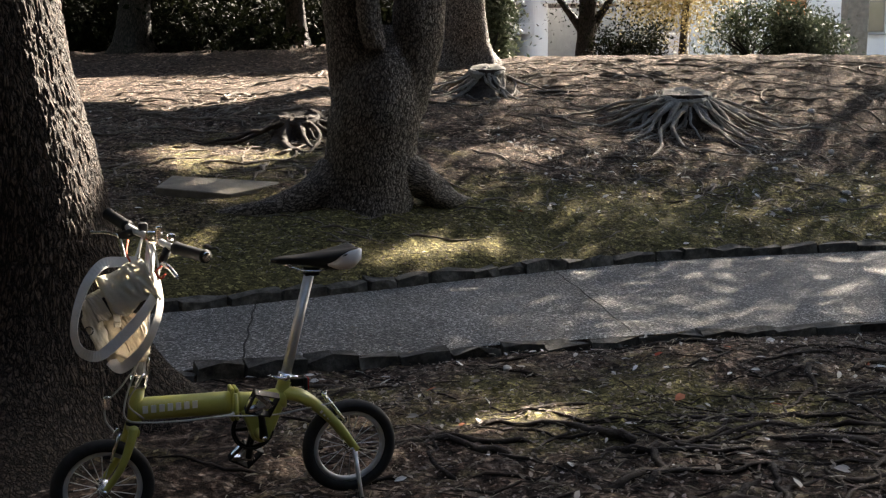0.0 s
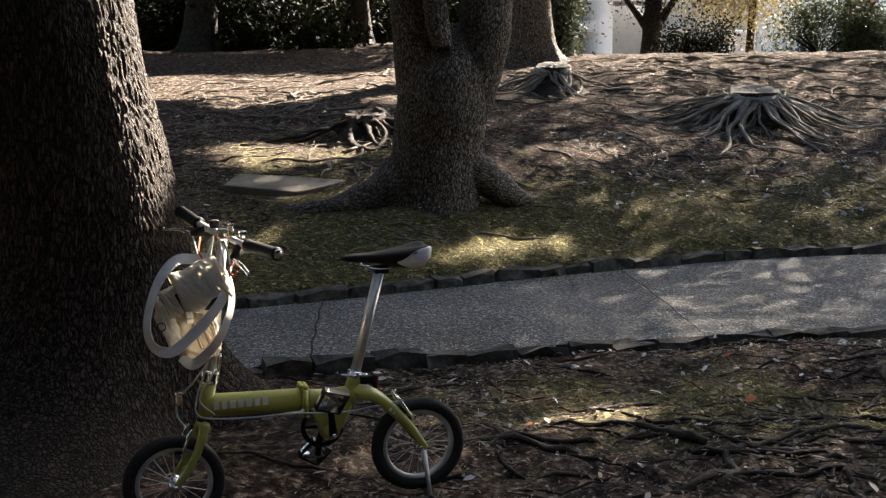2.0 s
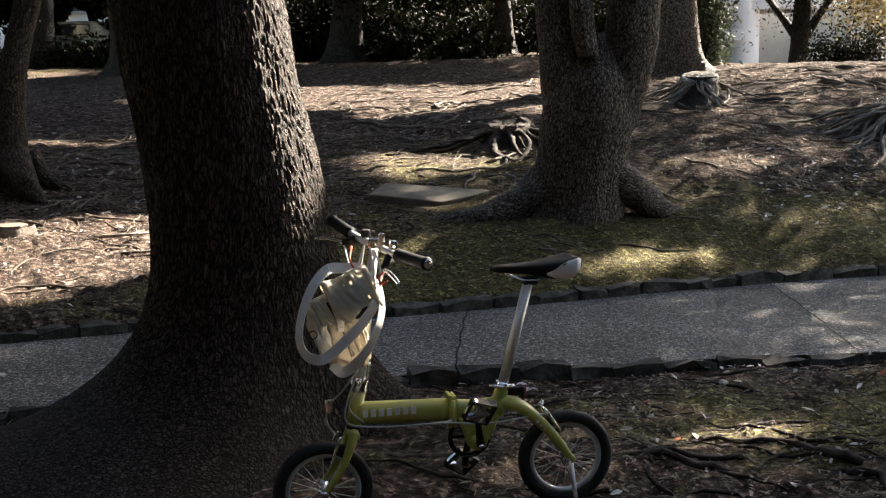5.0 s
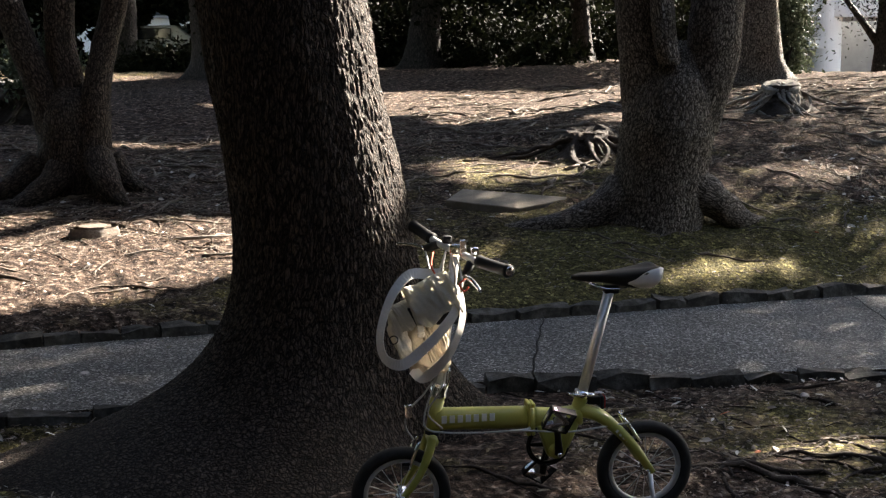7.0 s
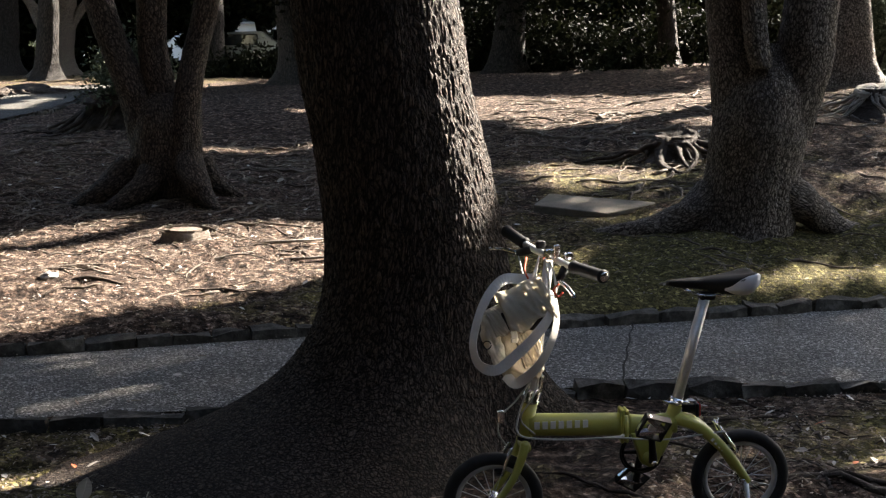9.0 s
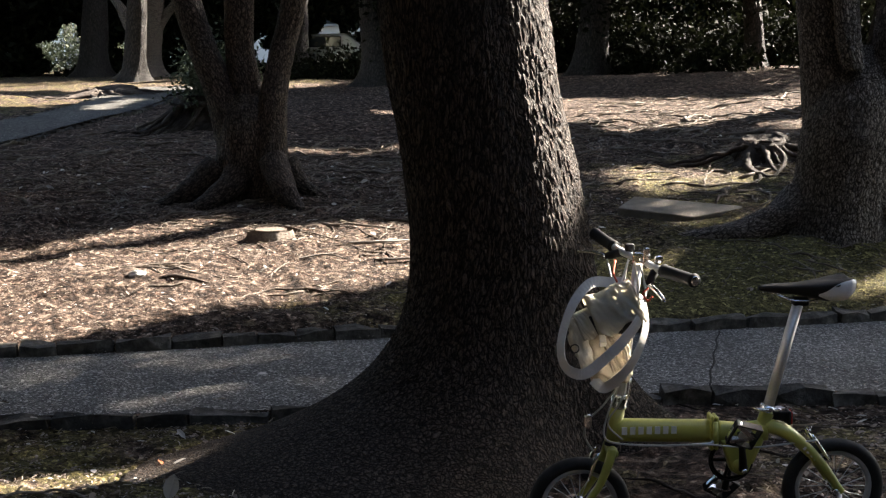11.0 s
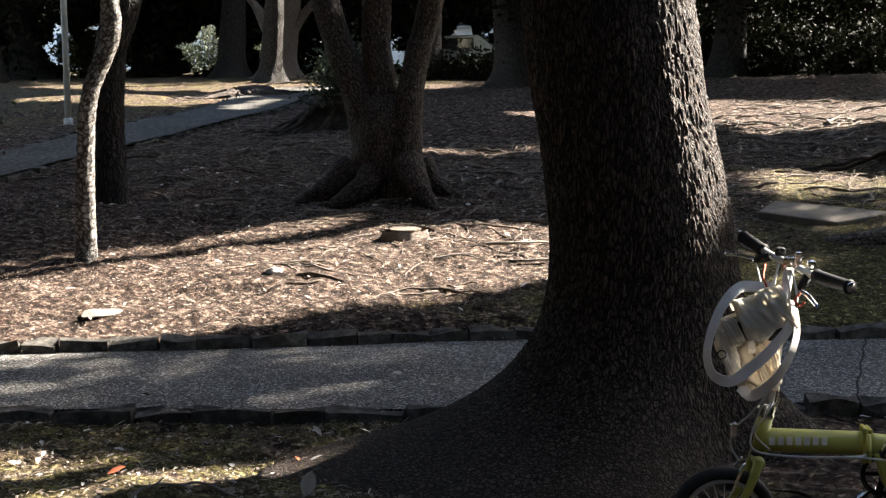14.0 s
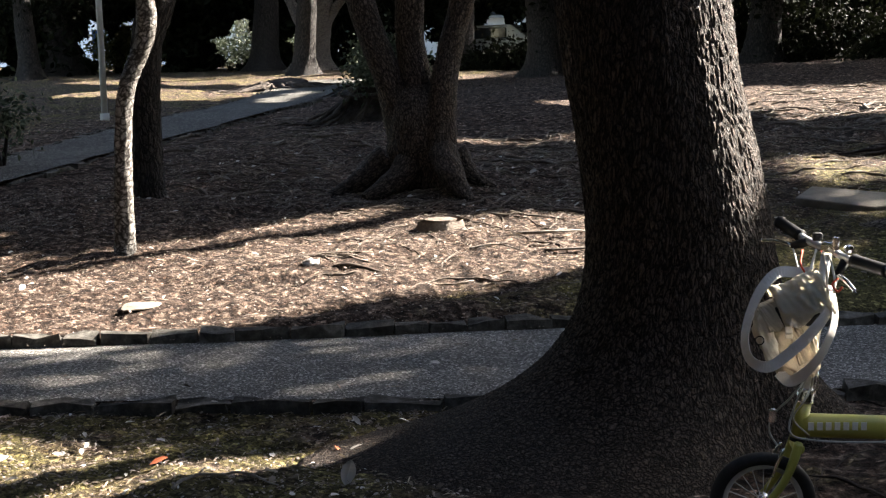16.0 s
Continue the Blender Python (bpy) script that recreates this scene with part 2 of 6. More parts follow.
def part(name, data, mat=None, parent=None, label=""):
    """Links a bmesh or a mesh as one object, under parent where one is given."""
    if isinstance(data, bmesh.types.BMesh):
        me = bpy.data.meshes.new(name)
        data.to_mesh(me)
        data.free()
        if mat:
            me.materials.append(mat)
    else:
        me = data
    ob = new(name, me)
    ob.parent = parent
    if label:
        ob["label"] = label
    return ob


def thing(name, label, category, m=None, group="", kind=""):
    ob = new(name)
    ob.empty_display_size = 0.1
    if m is not None:
        ob.matrix_world = m
    return tagged(ob, label, category, group, kind)


def box(size, at=(0, 0, 0), bevel=0.0, rot=None, bm=None):
    """A box with bevelled edges, added to bm where one is given."""
    b = bmesh.new()
    bmesh.ops.create_cube(b, size=1.0)
    bmesh.ops.scale(b, vec=size, verts=b.verts)
    if bevel:
        bmesh.ops.bevel(b, geom=b.edges[:], offset=bevel, segments=2, affect="EDGES", profile=0.5)
    if rot is not None:
        bmesh.ops.transform(b, matrix=rot, verts=b.verts)
    bmesh.ops.translate(b, vec=at, verts=b.verts)
    if bm is None:
        return b
    tmp = bpy.data.meshes.new("tmp")
    b.to_mesh(tmp)
    b.free()
    bm.from_mesh(tmp)
    bpy.data.meshes.remove(tmp)
    return bm


def spline(pts, n):
    """n points of a smooth line through pts (rows of any width)."""
    p = np.array(pts, float)
    if len(p) < 3:
        return np.array([p[0] + (p[-1] - p[0]) * k / (n - 1) for k in range(n)])
    q = np.vstack([2 * p[0] - p[1], p, 2 * p[-1] - p[-2]])
    out = []
    for u in np.linspace(0, len(p) - 1 - 1e-9, n):
        i = int(u)
        f = u - i
        a, b, c, d = q[i:i + 4]
        out.append(0.5 * (2 * b + (c - a) * f + (2 * a - 5 * b + 4 * c - d) * f * f + (3 * b - a - 3 * c + d) * f ** 3))
    return np.array(out)


def tube_arrays(pts, radii, sides=8, flat=1.0, lumps=0.0, seed=0.0):
    """Vertices and faces of a tube along pts."""
    pts = np.asarray(pts, float)
    n = len(pts)
    tan = np.gradient(pts, axis=0)
    tan /= np.linalg.norm(tan, axis=1)[:, None] + 1e-9
    ref = np.array([0.0, 0.0, 1.0]) if abs(tan[:, 2]).mean() < 0.9 else np.array([1.0, 0.0, 0.0])
    sx = np.cross(tan, ref)
    sx /= np.linalg.norm(sx, axis=1)[:, None] + 1e-9
    sy = np.cross(sx, tan)
    ang = np.linspace(0, 2 * np.pi, sides, endpoint=False)
    r = np.asarray(radii, float).reshape(-1, 1) * np.ones((n, sides))
    if lumps:
        for i in range(n):
            for j in range(sides):
                p = pts[i] * 7 + np.array([math.cos(ang[j]), math.sin(ang[j]), seed])
                r[i, j] *= 1 + lumps * noise.noise(Vector(p))
    v = pts[:, None, :] + (np.cos(ang)[None, :] * r)[..., None] * sx[:, None, :] + (np.sin(ang)[None, :] * r * flat)[..., None] * sy[:, None, :]
    v = v.reshape(-1, 3)
    faces = []
    for i in range(n - 1):
        for j in range(sides):
            k = (j + 1) % sides
            faces.append((i * sides + j, i * sides + k, (i + 1) * sides + k, (i + 1) * sides + j))
    faces.append(tuple(range(sides - 1, -1, -1)))
    faces.append(tuple((n - 1) * sides + j for j in range(sides)))
    return v, faces


def joined(pieces):
    vs, fs, o = [], [], 0
    for v, f in pieces:
        vs.append(np.asarray(v))
        fs += [tuple(i + o for i in q) for q in f]
        o += len(v)
    return np.vstack(vs), fs


def tube(name, pts, radii, mat, parent=None, sides=10, label="", n=0):
    p = spline(pts, n) if n else np.array(pts, float)
    rr = np.interp(np.linspace(0, 1, len(p)), np.linspace(0, 1, len(radii)), radii) if np.ndim(radii) else np.full(len(p), radii)
    v, f = tube_arrays(p, rr, sides)
    return part(name, mesh_from(name, v, f, mat, True), parent=parent, label=label)


# ---- the lie of the land ----
FAR_KERB = [(-16, 0.5), (-8, 4.35), (-5.8, 5.63), (-4.9, 6.15), (-3.9, 6.75), (-3.0, 7.33), (-1.6, 7.93), (-0.76, 8.41), (0.06, 8.95), (0.88, 9.4), (1.77, 9.83), (2.7, 10.1), (3.5, 10.3), (6, 10.8), (16, 12.5)]
NEAR_KERB = [(-16, -0.9), (-8, 3.1), (-4.9, 4.66), (-4.14, 5.07), (-3.14, 5.5), (-2.65, 5.72), (-1.9, 6.15), (-1.15, 6.51), (-0.4, 6.79), (0.36, 7.03), (1.0, 7.21), (1.67, 7.41), (2.58, 7.63), (6, 8.3), (16, 10.0)]
FK, NK = np.array(FAR_KERB), np.array(NEAR_KERB)


def far_kerb(x):
    return np.interp(x, FK[:, 0], FK[:, 1])


def near_kerb(x):
    return np.interp(x, NK[:, 0], NK[:, 1])


def ground_z(x, y):
    """Height of the earth: level by the path, rising behind it to a low crest."""
    dy = y - far_kerb(x)
    k = np.interp(x, [-16, -11, -8, -6, -4, -2, 0, 2], [0.05, 0.055, 0.085, 0.095, 0.12, 0.155, 0.21, 0.25])
    cap = np.interp(x, [-12, -4, 0, 2, 5], [1.45, 1.5, 1.5, 1.58, 1.66])
    z = cap * math.tanh(k * max(dy, 0) / cap) + 0.05 * min(max(dy / 0.25, 0), 1)
    z -= np.interp(x, [-1, 2], [0.0, 0.05]) * max(y - 17.5, 0)
    front = near_kerb(x) - y
    if front > 0:
        z -= 0.03 * min(front / 0.1, 1) * max(1 - front / 2.0, 0) + 0.06 * math.exp(-((x + 1.17) ** 2 + (y - 4.38) ** 2) / 0.15)
    if dy < 0 and front < 0:
        z -= 0.05 * min(1, min(-dy, -front) / 0.08)
    return float(z)


def ground_zs(x, y):
    """ground_z for whole arrays, behind the path."""
    dy = np.maximum(y - far_kerb(x), 0)
    k = np.interp(x, [-16, -11, -8, -6, -4, -2, 0, 2], [0.05, 0.055, 0.085, 0.095, 0.12, 0.155, 0.21, 0.25])
    cap = np.interp(x, [-12, -4, 0, 2, 5], [1.45, 1.5, 1.5, 1.58, 1.66])
    return cap * np.tanh(k * dy / cap) - np.interp(x, [-1, 2], [0.0, 0.05]) * np.maximum(y - 17.5, 0)


def uneven(x, y):
    """Small hummocks of earth."""
    h = 0.05 * noise.fractal(Vector((x * 0.9, y * 0.9, 3.1)), 1.0, 2.0, 3) + 0.026 * noise.fractal(Vector((x * 5, y * 5, 7.7)), 0.7, 2.1, 4)
    inside = min(far_kerb(x) - y, y - near_kerb(x))
    return h * min(max(-inside / 0.3, 0), 1)


def land(x, y):
    return ground_z(x, y) + uneven(x, y)


def build_ground():
    az = list(np.arange(-180, -30, 6.0)) + list(np.arange(-30, 56, 0.28)) + list(np.arange(56, 180, 6.0))
    rad = [0.0] + list(0.8 * 1.0095 ** np.arange(0, 434)) + list(np.geomspace(50, 1800, 26))
    verts, moss = [], []
    for r in rad:
        for a in az:
            x, y = -r * math.sin(radians(a)) - 0.1, r * math.cos(radians(a))
            near = 3.0 < r < 45 and -30 < a < 56
            z = land(x, y) if near else ground_z(x, y)
            verts.append((x, y, z))
            dy, fr = y - far_kerb(x), near_kerb(x) - y
            w = 0.0
            if dy > 0:
                w = 0.42 * math.exp(-((dy - 0.7) / 1.1) ** 2) * np.interp(x, [-5, -2.6], [0.25, 1.0]) + 0.3 * math.exp(-((x + 2.2) ** 2 + (y - 11.5) ** 2) / 5.0)
                w += 0.17 * np.interp(x, [-4, -1], [0.0, 1.0])
                w += 0.35 * np.interp(x, [-14, -11], [1.0, 0.0])
            elif fr > 0:
                w = 0.26 + 0.16 * np.interp(x, [-3.0, -2.0], [1.0, 0.0])
                w += 0.32 * math.exp(-((x - 0.9) ** 2 / 1.0 + (y - 5.95) ** 2 / 0.35))
            moss.append(w)
    n = len(az)
    faces = [(i * n + j, i * n + (j + 1) % n, (i + 1) * n + (j + 1) % n, (i + 1) * n + j) for i in range(len(rad) - 1) for j in range(n)]
    me = mesh_from("ground", verts, [tuple(reversed(f)) for f in faces], EARTH, True)
    att = me.attributes.new("moss", "FLOAT", "POINT")
    att.data.foreach_set("value", moss)
    tagged(part("ground", me), "bare brown earth with thin moss and fallen leaves", "ground", kind="structure")


build_ground()


def build_path():
    xs = np.arange(-16, 16.01, 0.1)
    verts, faces = [], []
    m = 8
    for x in xs:
        a, b = near_kerb(x), far_kerb(x)
        for k in range(m + 1):
            y = a + (b - a) * k / m
            verts.append((x, y, 0.012 + 0.012 * math.sin(math.pi * k / m) + 0.004 * noise.noise(Vector((x, y, 0)))))
    for i in range(len(xs) - 1):
        for k in range(m):
            faces.append((i * (m + 1) + k, (i + 1) * (m + 1) + k, (i + 1) * (m + 1) + k + 1, i * (m + 1) + k + 1))
    ob = tagged(part("path", mesh_from("path", verts, faces, ASPHALT, True)), "grey speckled asphalt footpath between low stone kerbs", "path", kind="structure")
    for (x0, y0), (x1, y1) in (((-1.03, 6.62), (-1.17, 8.12)), ((1.06, 7.3), (0.78, 9.3))):
        pts = [(x0 + (x1 - x0) * u + 0.006 * math.sin(u * 23), y0 + (y1 - y0) * u, 0.026 + 0.012 * math.sin(math.pi * u)) for u in np.linspace(0, 1, 20)]
        v, f = tube_arrays(pts, np.full(20, 0.0055), 6, 0.4)
        part("joint", mesh_from("joint", v, f, TAR), parent=ob, label="dark expansion joint")


build_path()


# ---- trees ----
def trunk_arrays(line, rings, sides, flare, flare_h, bark, seed, cell=(30.0, 9.0), low=None):
    """A trunk lofted along line (x, y, z, radius), with raised bark plates cell to the metre across and up.

    flare: rows of (bearing, reach, sharpness) of the root buttresses; low: height below which most rings lie.
    """
    if low is None:
        c = spline(line, rings)
    else:
        c = spline(line, 1200)
        top = int(np.argmin(abs(c[:, 2] - low)))
        k = int(rings * 0.86)
        c = c[np.unique(np.concatenate([np.linspace(0, top, k), np.linspace(top, 1199, rings - k)]).astype(int))]
    z0 = line[0][2]
    verts, along = [], []
    last, run = None, np.zeros(sides)
    for x, y, z, r in c:
        h = max(z - z0 - 0.2, 0)
        fall = math.exp(-h / flare_h)
        reach_of = [0.0] * sides
        for j in range(sides):
            th = 2 * math.pi * j / sides
            ct, st = math.cos(th), math.sin(th)
            rr = r * (1 + 0.05 * noise.noise(Vector((ct * 1.3, st * 1.3, z * 0.9 + seed))) + 0.02 * noise.noise(Vector((ct * 4, st * 4, z * 3 + seed))))
            for b, reach, sharp in flare:
                d = math.cos(th - b)
                if d > 0:
                    rr += reach * fall * d ** sharp
            if last is not None:
                run[j] += math.hypot(z - last[0], rr - last[1][j])
            else:
                run[j] = z
            reach_of[j] = rr
            g = r + 0.85 * (rr - r)
            along.append((ct * g, st * g, run[j] + seed))
            if bark:
                px, py = g * ct, g * st
                w = noise.noise_vector(Vector((px * 9, py * 9, run[j] * 6 + seed))) * 0.55
                q = Vector((px * cell[0] + w.x, py * cell[0] + w.y, run[j] * cell[1] + w.z + seed))
                d1 = noise.voronoi(q)[0]
                rr += bark * (min((d1[1] - d1[0]) * 2.6, 1.0) - 0.6) + bark * 0.5 * noise.noise(q * 2.3)
            verts.append((x + rr * ct, y + rr * st, z))
        last = (z, reach_of)
    n = len(c)
    faces = [(i * sides + j, i * sides + (j + 1) % sides, (i + 1) * sides + (j + 1) % sides, (i + 1) * sides + j) for i in range(n - 1) for j in range(sides)]
    return np.array(verts), faces, np.array(along)


def bark_mesh(name, v, f, mat, along):
    """A mesh that carries, for its bark, the way round and along the wood at each corner."""
    me = mesh_from(name, v, f, mat, True)
    me.attributes.new("along_wood", "FLOAT_VECTOR", "POINT").data.foreach_set("vector", np.asarray(along, float).ravel())
    return me


def leaf_arrays(centres, size, per, spread, rng, droop=0.0):
    """Many small folded leaves round each centre."""
    n = len(centres) * per
    c = np.repeat(np.asarray(centres, float), per, axis=0) + rng.normal(0, 1, (n, 3)) * spread
    d = rng.normal(0, 1, (n, 3))
    d[:, 2] -= droop
    d /= np.linalg.norm(d, axis=1)[:, None]
    s = np.cross(d, rng.normal(0, 1, (n, 3)))
    s /= np.linalg.norm(s, axis=1)[:, None] + 1e-9
    l = size * rng.uniform(0.6, 1.3, (n, 1))
    up = np.cross(d, s)
    v = np.stack([c - d * l * 0.5, c + s * l * 0.24 + up * l * 0.06, c + d * l * 0.5, c - s * l * 0.24 + up * l * 0.06], 1).reshape(-1, 3)
    i = np.arange(n) * 4
    f = np.concatenate([np.stack([i, i + 1, i + 2], 1), np.stack([i, i + 2, i + 3], 1)]).tolist()
    return v, f


# stretches of earth that the sun reaches through gaps between the crowns
GAPS = [
    [(-9.5, 3.6), (-5.6, 5.4), (-4.7, 6.45), (-4.2, 7.2), (-3.2, 8.3), (-2.5, 9.5), (-3.8, 9.6), (-5.9, 9.15), (-6.7, 8.15), (-9.5, 7.0)],
    [(-7.5, 17.2), (-5.2, 18.6), (-1.2, 16.8), (-0.9, 14.0), (-2.6, 14.2), (-4.0, 14.9), (-6.0, 15.8)],
    [(-3.3, 11.6), (-2.2, 10.9), (-1.2, 11.8), (-1.6, 12.2), (-2.6, 12.0)],
    [(-6.0, 3.0), (-4.7, 4.2), (-3.2, 4.5), (-2.7, 4.2), (-3.3, 3.3), (-4.5, 2.6)],
    [(-20, 21.0), (-14.3, 19.6), (-14.7, 22.6), (-20, 24)],
    [(-13.4, 18.8), (-12.3, 18.4), (-13.4, 21.6), (-14.4, 22.2)],
    [(-30, 30), (-16, 25.5), (-13, 27), (-18, 36), (-30, 38)],
    [(-6.8, 12.6), (-4.0, 12.9), (-3.8, 13.3), (-7.2, 13.1)],
    [(0.0, 5.45), (0.45, 5.45), (0.5, 5.75), (0.05, 5.75)],
    [(-4.8, 3.5), (-3.3, 4.0), (-3.0, 4.45), (-3.6, 4.6), (-4.8, 4.3)],
    [(-0.5, 9.1), (0.3, 9.35), (0.4, 9.6), (-0.4, 9.4)],
    [(-24, 26), (-14.5, 24.6), (-12.5, 28), (-16, 36), (-26, 36)],
]
# stretches where the crowns are thin and let part of the sun through
THIN = [
    [(-2.8, 8.0), (-0.4, 8.8), (0.6, 9.4), (0.4, 9.9), (-0.3, 9.7), (-2.6, 9.3)],
    [(-6.5, 4.2), (-3.0, 5.7), (-2.2, 7.3), (-3.0, 7.1), (-6.5, 5.2)],
    [(-5.4, 3.6), (-2.6, 4.4), (-2.4, 5.4), (-5.2, 4.4)],
    [(-5.6, 3.3), (-3.0, 4.1), (-2.3, 4.9), (-2.6, 6.8), (-5.8, 5.9)],
    [(-5.2, 4.3), (-2.9, 4.9), (-2.6, 5.6), (-3.0, 6.4), (-5.4, 5.5)],
    [(-2.4, 9.9), (0.8, 10.6), (0.6, 12.2), (-1.0, 12.6)],
    [(-2.4, 10.2), (-1.4, 10.2), (-1.1, 10.9), (-2.4, 10.95)],
]
# upright things in the sun: place, half width, from one height to another
LIT_UPRIGHT = [((-1.85, 5.63), 0.7, 0.85, 4.0), ((-0.95, 4.4), 0.28, 0.66, 1.1), ((3.0, 45.0), 3.0, 0.0, 6.0)]
SHADED_UPRIGHT = [((-5.5, 10.42), 0.5, 0.6, 2.6)]


def inside(x, y, poly):
    hit = np.zeros(len(x), bool)
    for (x0, y0), (x1, y1) in zip(poly, poly[1:] + poly[:1]):
        if y0 != y1:
            hit ^= ((y0 > y) != (y1 > y)) & (x < (x1 - x0) * (y - y0) / (y1 - y0) + x0)
    return hit


def in_gap(p):
    """Which of the points p would shade one of the sunlit stretches."""
    d = SUN_DIR
    x, y = p[:, 0] - d.x / d.z * (p[:, 2] - 0.5), p[:, 1] - d.y / d.z * (p[:, 2] - 0.5)
    h = ground_zs(x, y)
    x, y = p[:, 0] - d.x / d.z * (p[:, 2] - h), p[:, 1] - d.y / d.z * (p[:, 2] - h)
    w = 0.1 * np.sin(3.1 * x + 1.7 * y) + 0.08 * np.sin(5.3 * y - 2.2 * x)
    out = np.zeros(len(p), bool)
    for poly in GAPS:
        out |= inside(x + w, y + w, poly)
    few = np.modf(abs(np.sin(p[:, 0] * 91.7 + p[:, 1] * 47.3 + p[:, 2] * 13.1)) * 437.5)[0] < 0.62
    for poly in THIN:
        out |= few & inside(x + 2 * w, y + 2 * w, poly)
    for (tx, ty), half, lo, hi in LIT_UPRIGHT:
        k = ((p[:, 0] - tx) * d.x + (p[:, 1] - ty) * d.y) / (d.x ** 2 + d.y ** 2)
        off = abs((p[:, 0] - tx) * d.y - (p[:, 1] - ty) * d.x) / math.hypot(d.x, d.y)
        z = p[:, 2] - k * d.z
        out |= (k > 0) & (off < half) & (lo < z) & (z < hi)
    for (tx, ty), half, lo, hi in SHADED_UPRIGHT:
        k = ((p[:, 0] - tx) * d.x + (p[:, 1] - ty) * d.y) / (d.x ** 2 + d.y ** 2)
        off = abs((p[:, 0] - tx) * d.y - (p[:, 1] - ty) * d.x) / math.hypot(d.x, d.y)
        z = p[:, 2] - k * d.z
        out &= ~((k > 0) & (off < half) & (lo < z) & (z < hi))
    return out


def crown(parent, centre, radii, clumps, per, size, mat, seed, name="crown", gaps=True, spread=0.35, floor_z=None, lowest=None):
    rng = np.random.default_rng(seed)
    cs = []
    while len(cs) < clumps:
        q = rng.normal(0, 1, 3)
        q /= np.linalg.norm(q)
        q *= rng.uniform(0.35, 1.0) ** 0.5
        p = np.array(centre) + q * radii
        if floor_z is not None and p[2] < floor_z:
            p[2] = floor_z + rng.uniform(0, 0.5)
        if noise.noise(Vector(p * 0.6) + Vector((seed, 0, 0))) < -0.22:
            continue
        cs.append(p)
    v, f = leaf_arrays(cs, size, per, spread, rng)
    if gaps:
        q = v.reshape(-1, 4, 3)
        q = q[~in_gap(q.mean(1))]
        if lowest is not None:
            q = q[q[:, :, 2].min(1) > lowest]
        v = q.reshape(-1, 3)
        i = np.arange(len(q)) * 4
        f = np.concatenate([np.stack([i, i + 1, i + 2], 1), np.stack([i, i + 2, i + 3], 1)]).tolist()
    return part(name, mesh_from(name, v, f, mat), parent=parent)


def tree(name, label, line, rings, sides, flare, flare_h, bark, mat, seed, limbs=(), cell=(30.0, 9.0), low=None, roots=()):
    t = thing(name, label, "tree")
    v, f, along = trunk_arrays(line, rings, sides, flare, flare_h, bark, seed, cell, low)
    part("trunk", bark_mesh("trunk", v, f, mat, along), parent=t)
    for l in limbs:
        v, f, along = trunk_arrays(l, max(rings // 2, 20), max(sides // 2, 16), [], 1, bark * 0.7, seed + 3, cell, low)
        part("limb", bark_mesh("limb", v, f, mat, along), parent=t)
    for k, r in enumerate(roots):
        p = spline(r, 46)
        v, f = tube_arrays(p[:, :3], p[:, 3], 26, 1.0, 0.16, seed + k)
        run = np.concatenate([[0], np.cumsum(np.linalg.norm(np.diff(p[:, :3], axis=0), axis=1))])
        along = [(q[3] * math.cos(a), q[3] * math.sin(a), u + 3 * k) for q, u in zip(p, run) for a in np.linspace(0, 2 * math.pi, 26, endpoint=False)]
        part("root", bark_mesh("root", v, f, mat, along), parent=t)
    return t


def bearing(dx, dy):
    return math.atan2(dy, dx)


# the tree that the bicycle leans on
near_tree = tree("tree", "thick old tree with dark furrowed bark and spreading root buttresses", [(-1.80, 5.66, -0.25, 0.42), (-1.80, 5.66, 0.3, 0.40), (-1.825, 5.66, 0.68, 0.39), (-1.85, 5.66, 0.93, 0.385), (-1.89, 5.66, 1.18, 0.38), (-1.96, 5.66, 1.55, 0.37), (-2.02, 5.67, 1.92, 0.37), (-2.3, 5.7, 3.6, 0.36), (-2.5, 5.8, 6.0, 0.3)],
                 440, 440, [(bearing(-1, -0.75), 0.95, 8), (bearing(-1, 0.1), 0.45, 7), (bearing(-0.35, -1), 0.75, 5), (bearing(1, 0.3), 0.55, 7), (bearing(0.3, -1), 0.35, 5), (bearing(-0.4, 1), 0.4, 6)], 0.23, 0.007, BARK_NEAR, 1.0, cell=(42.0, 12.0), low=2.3)

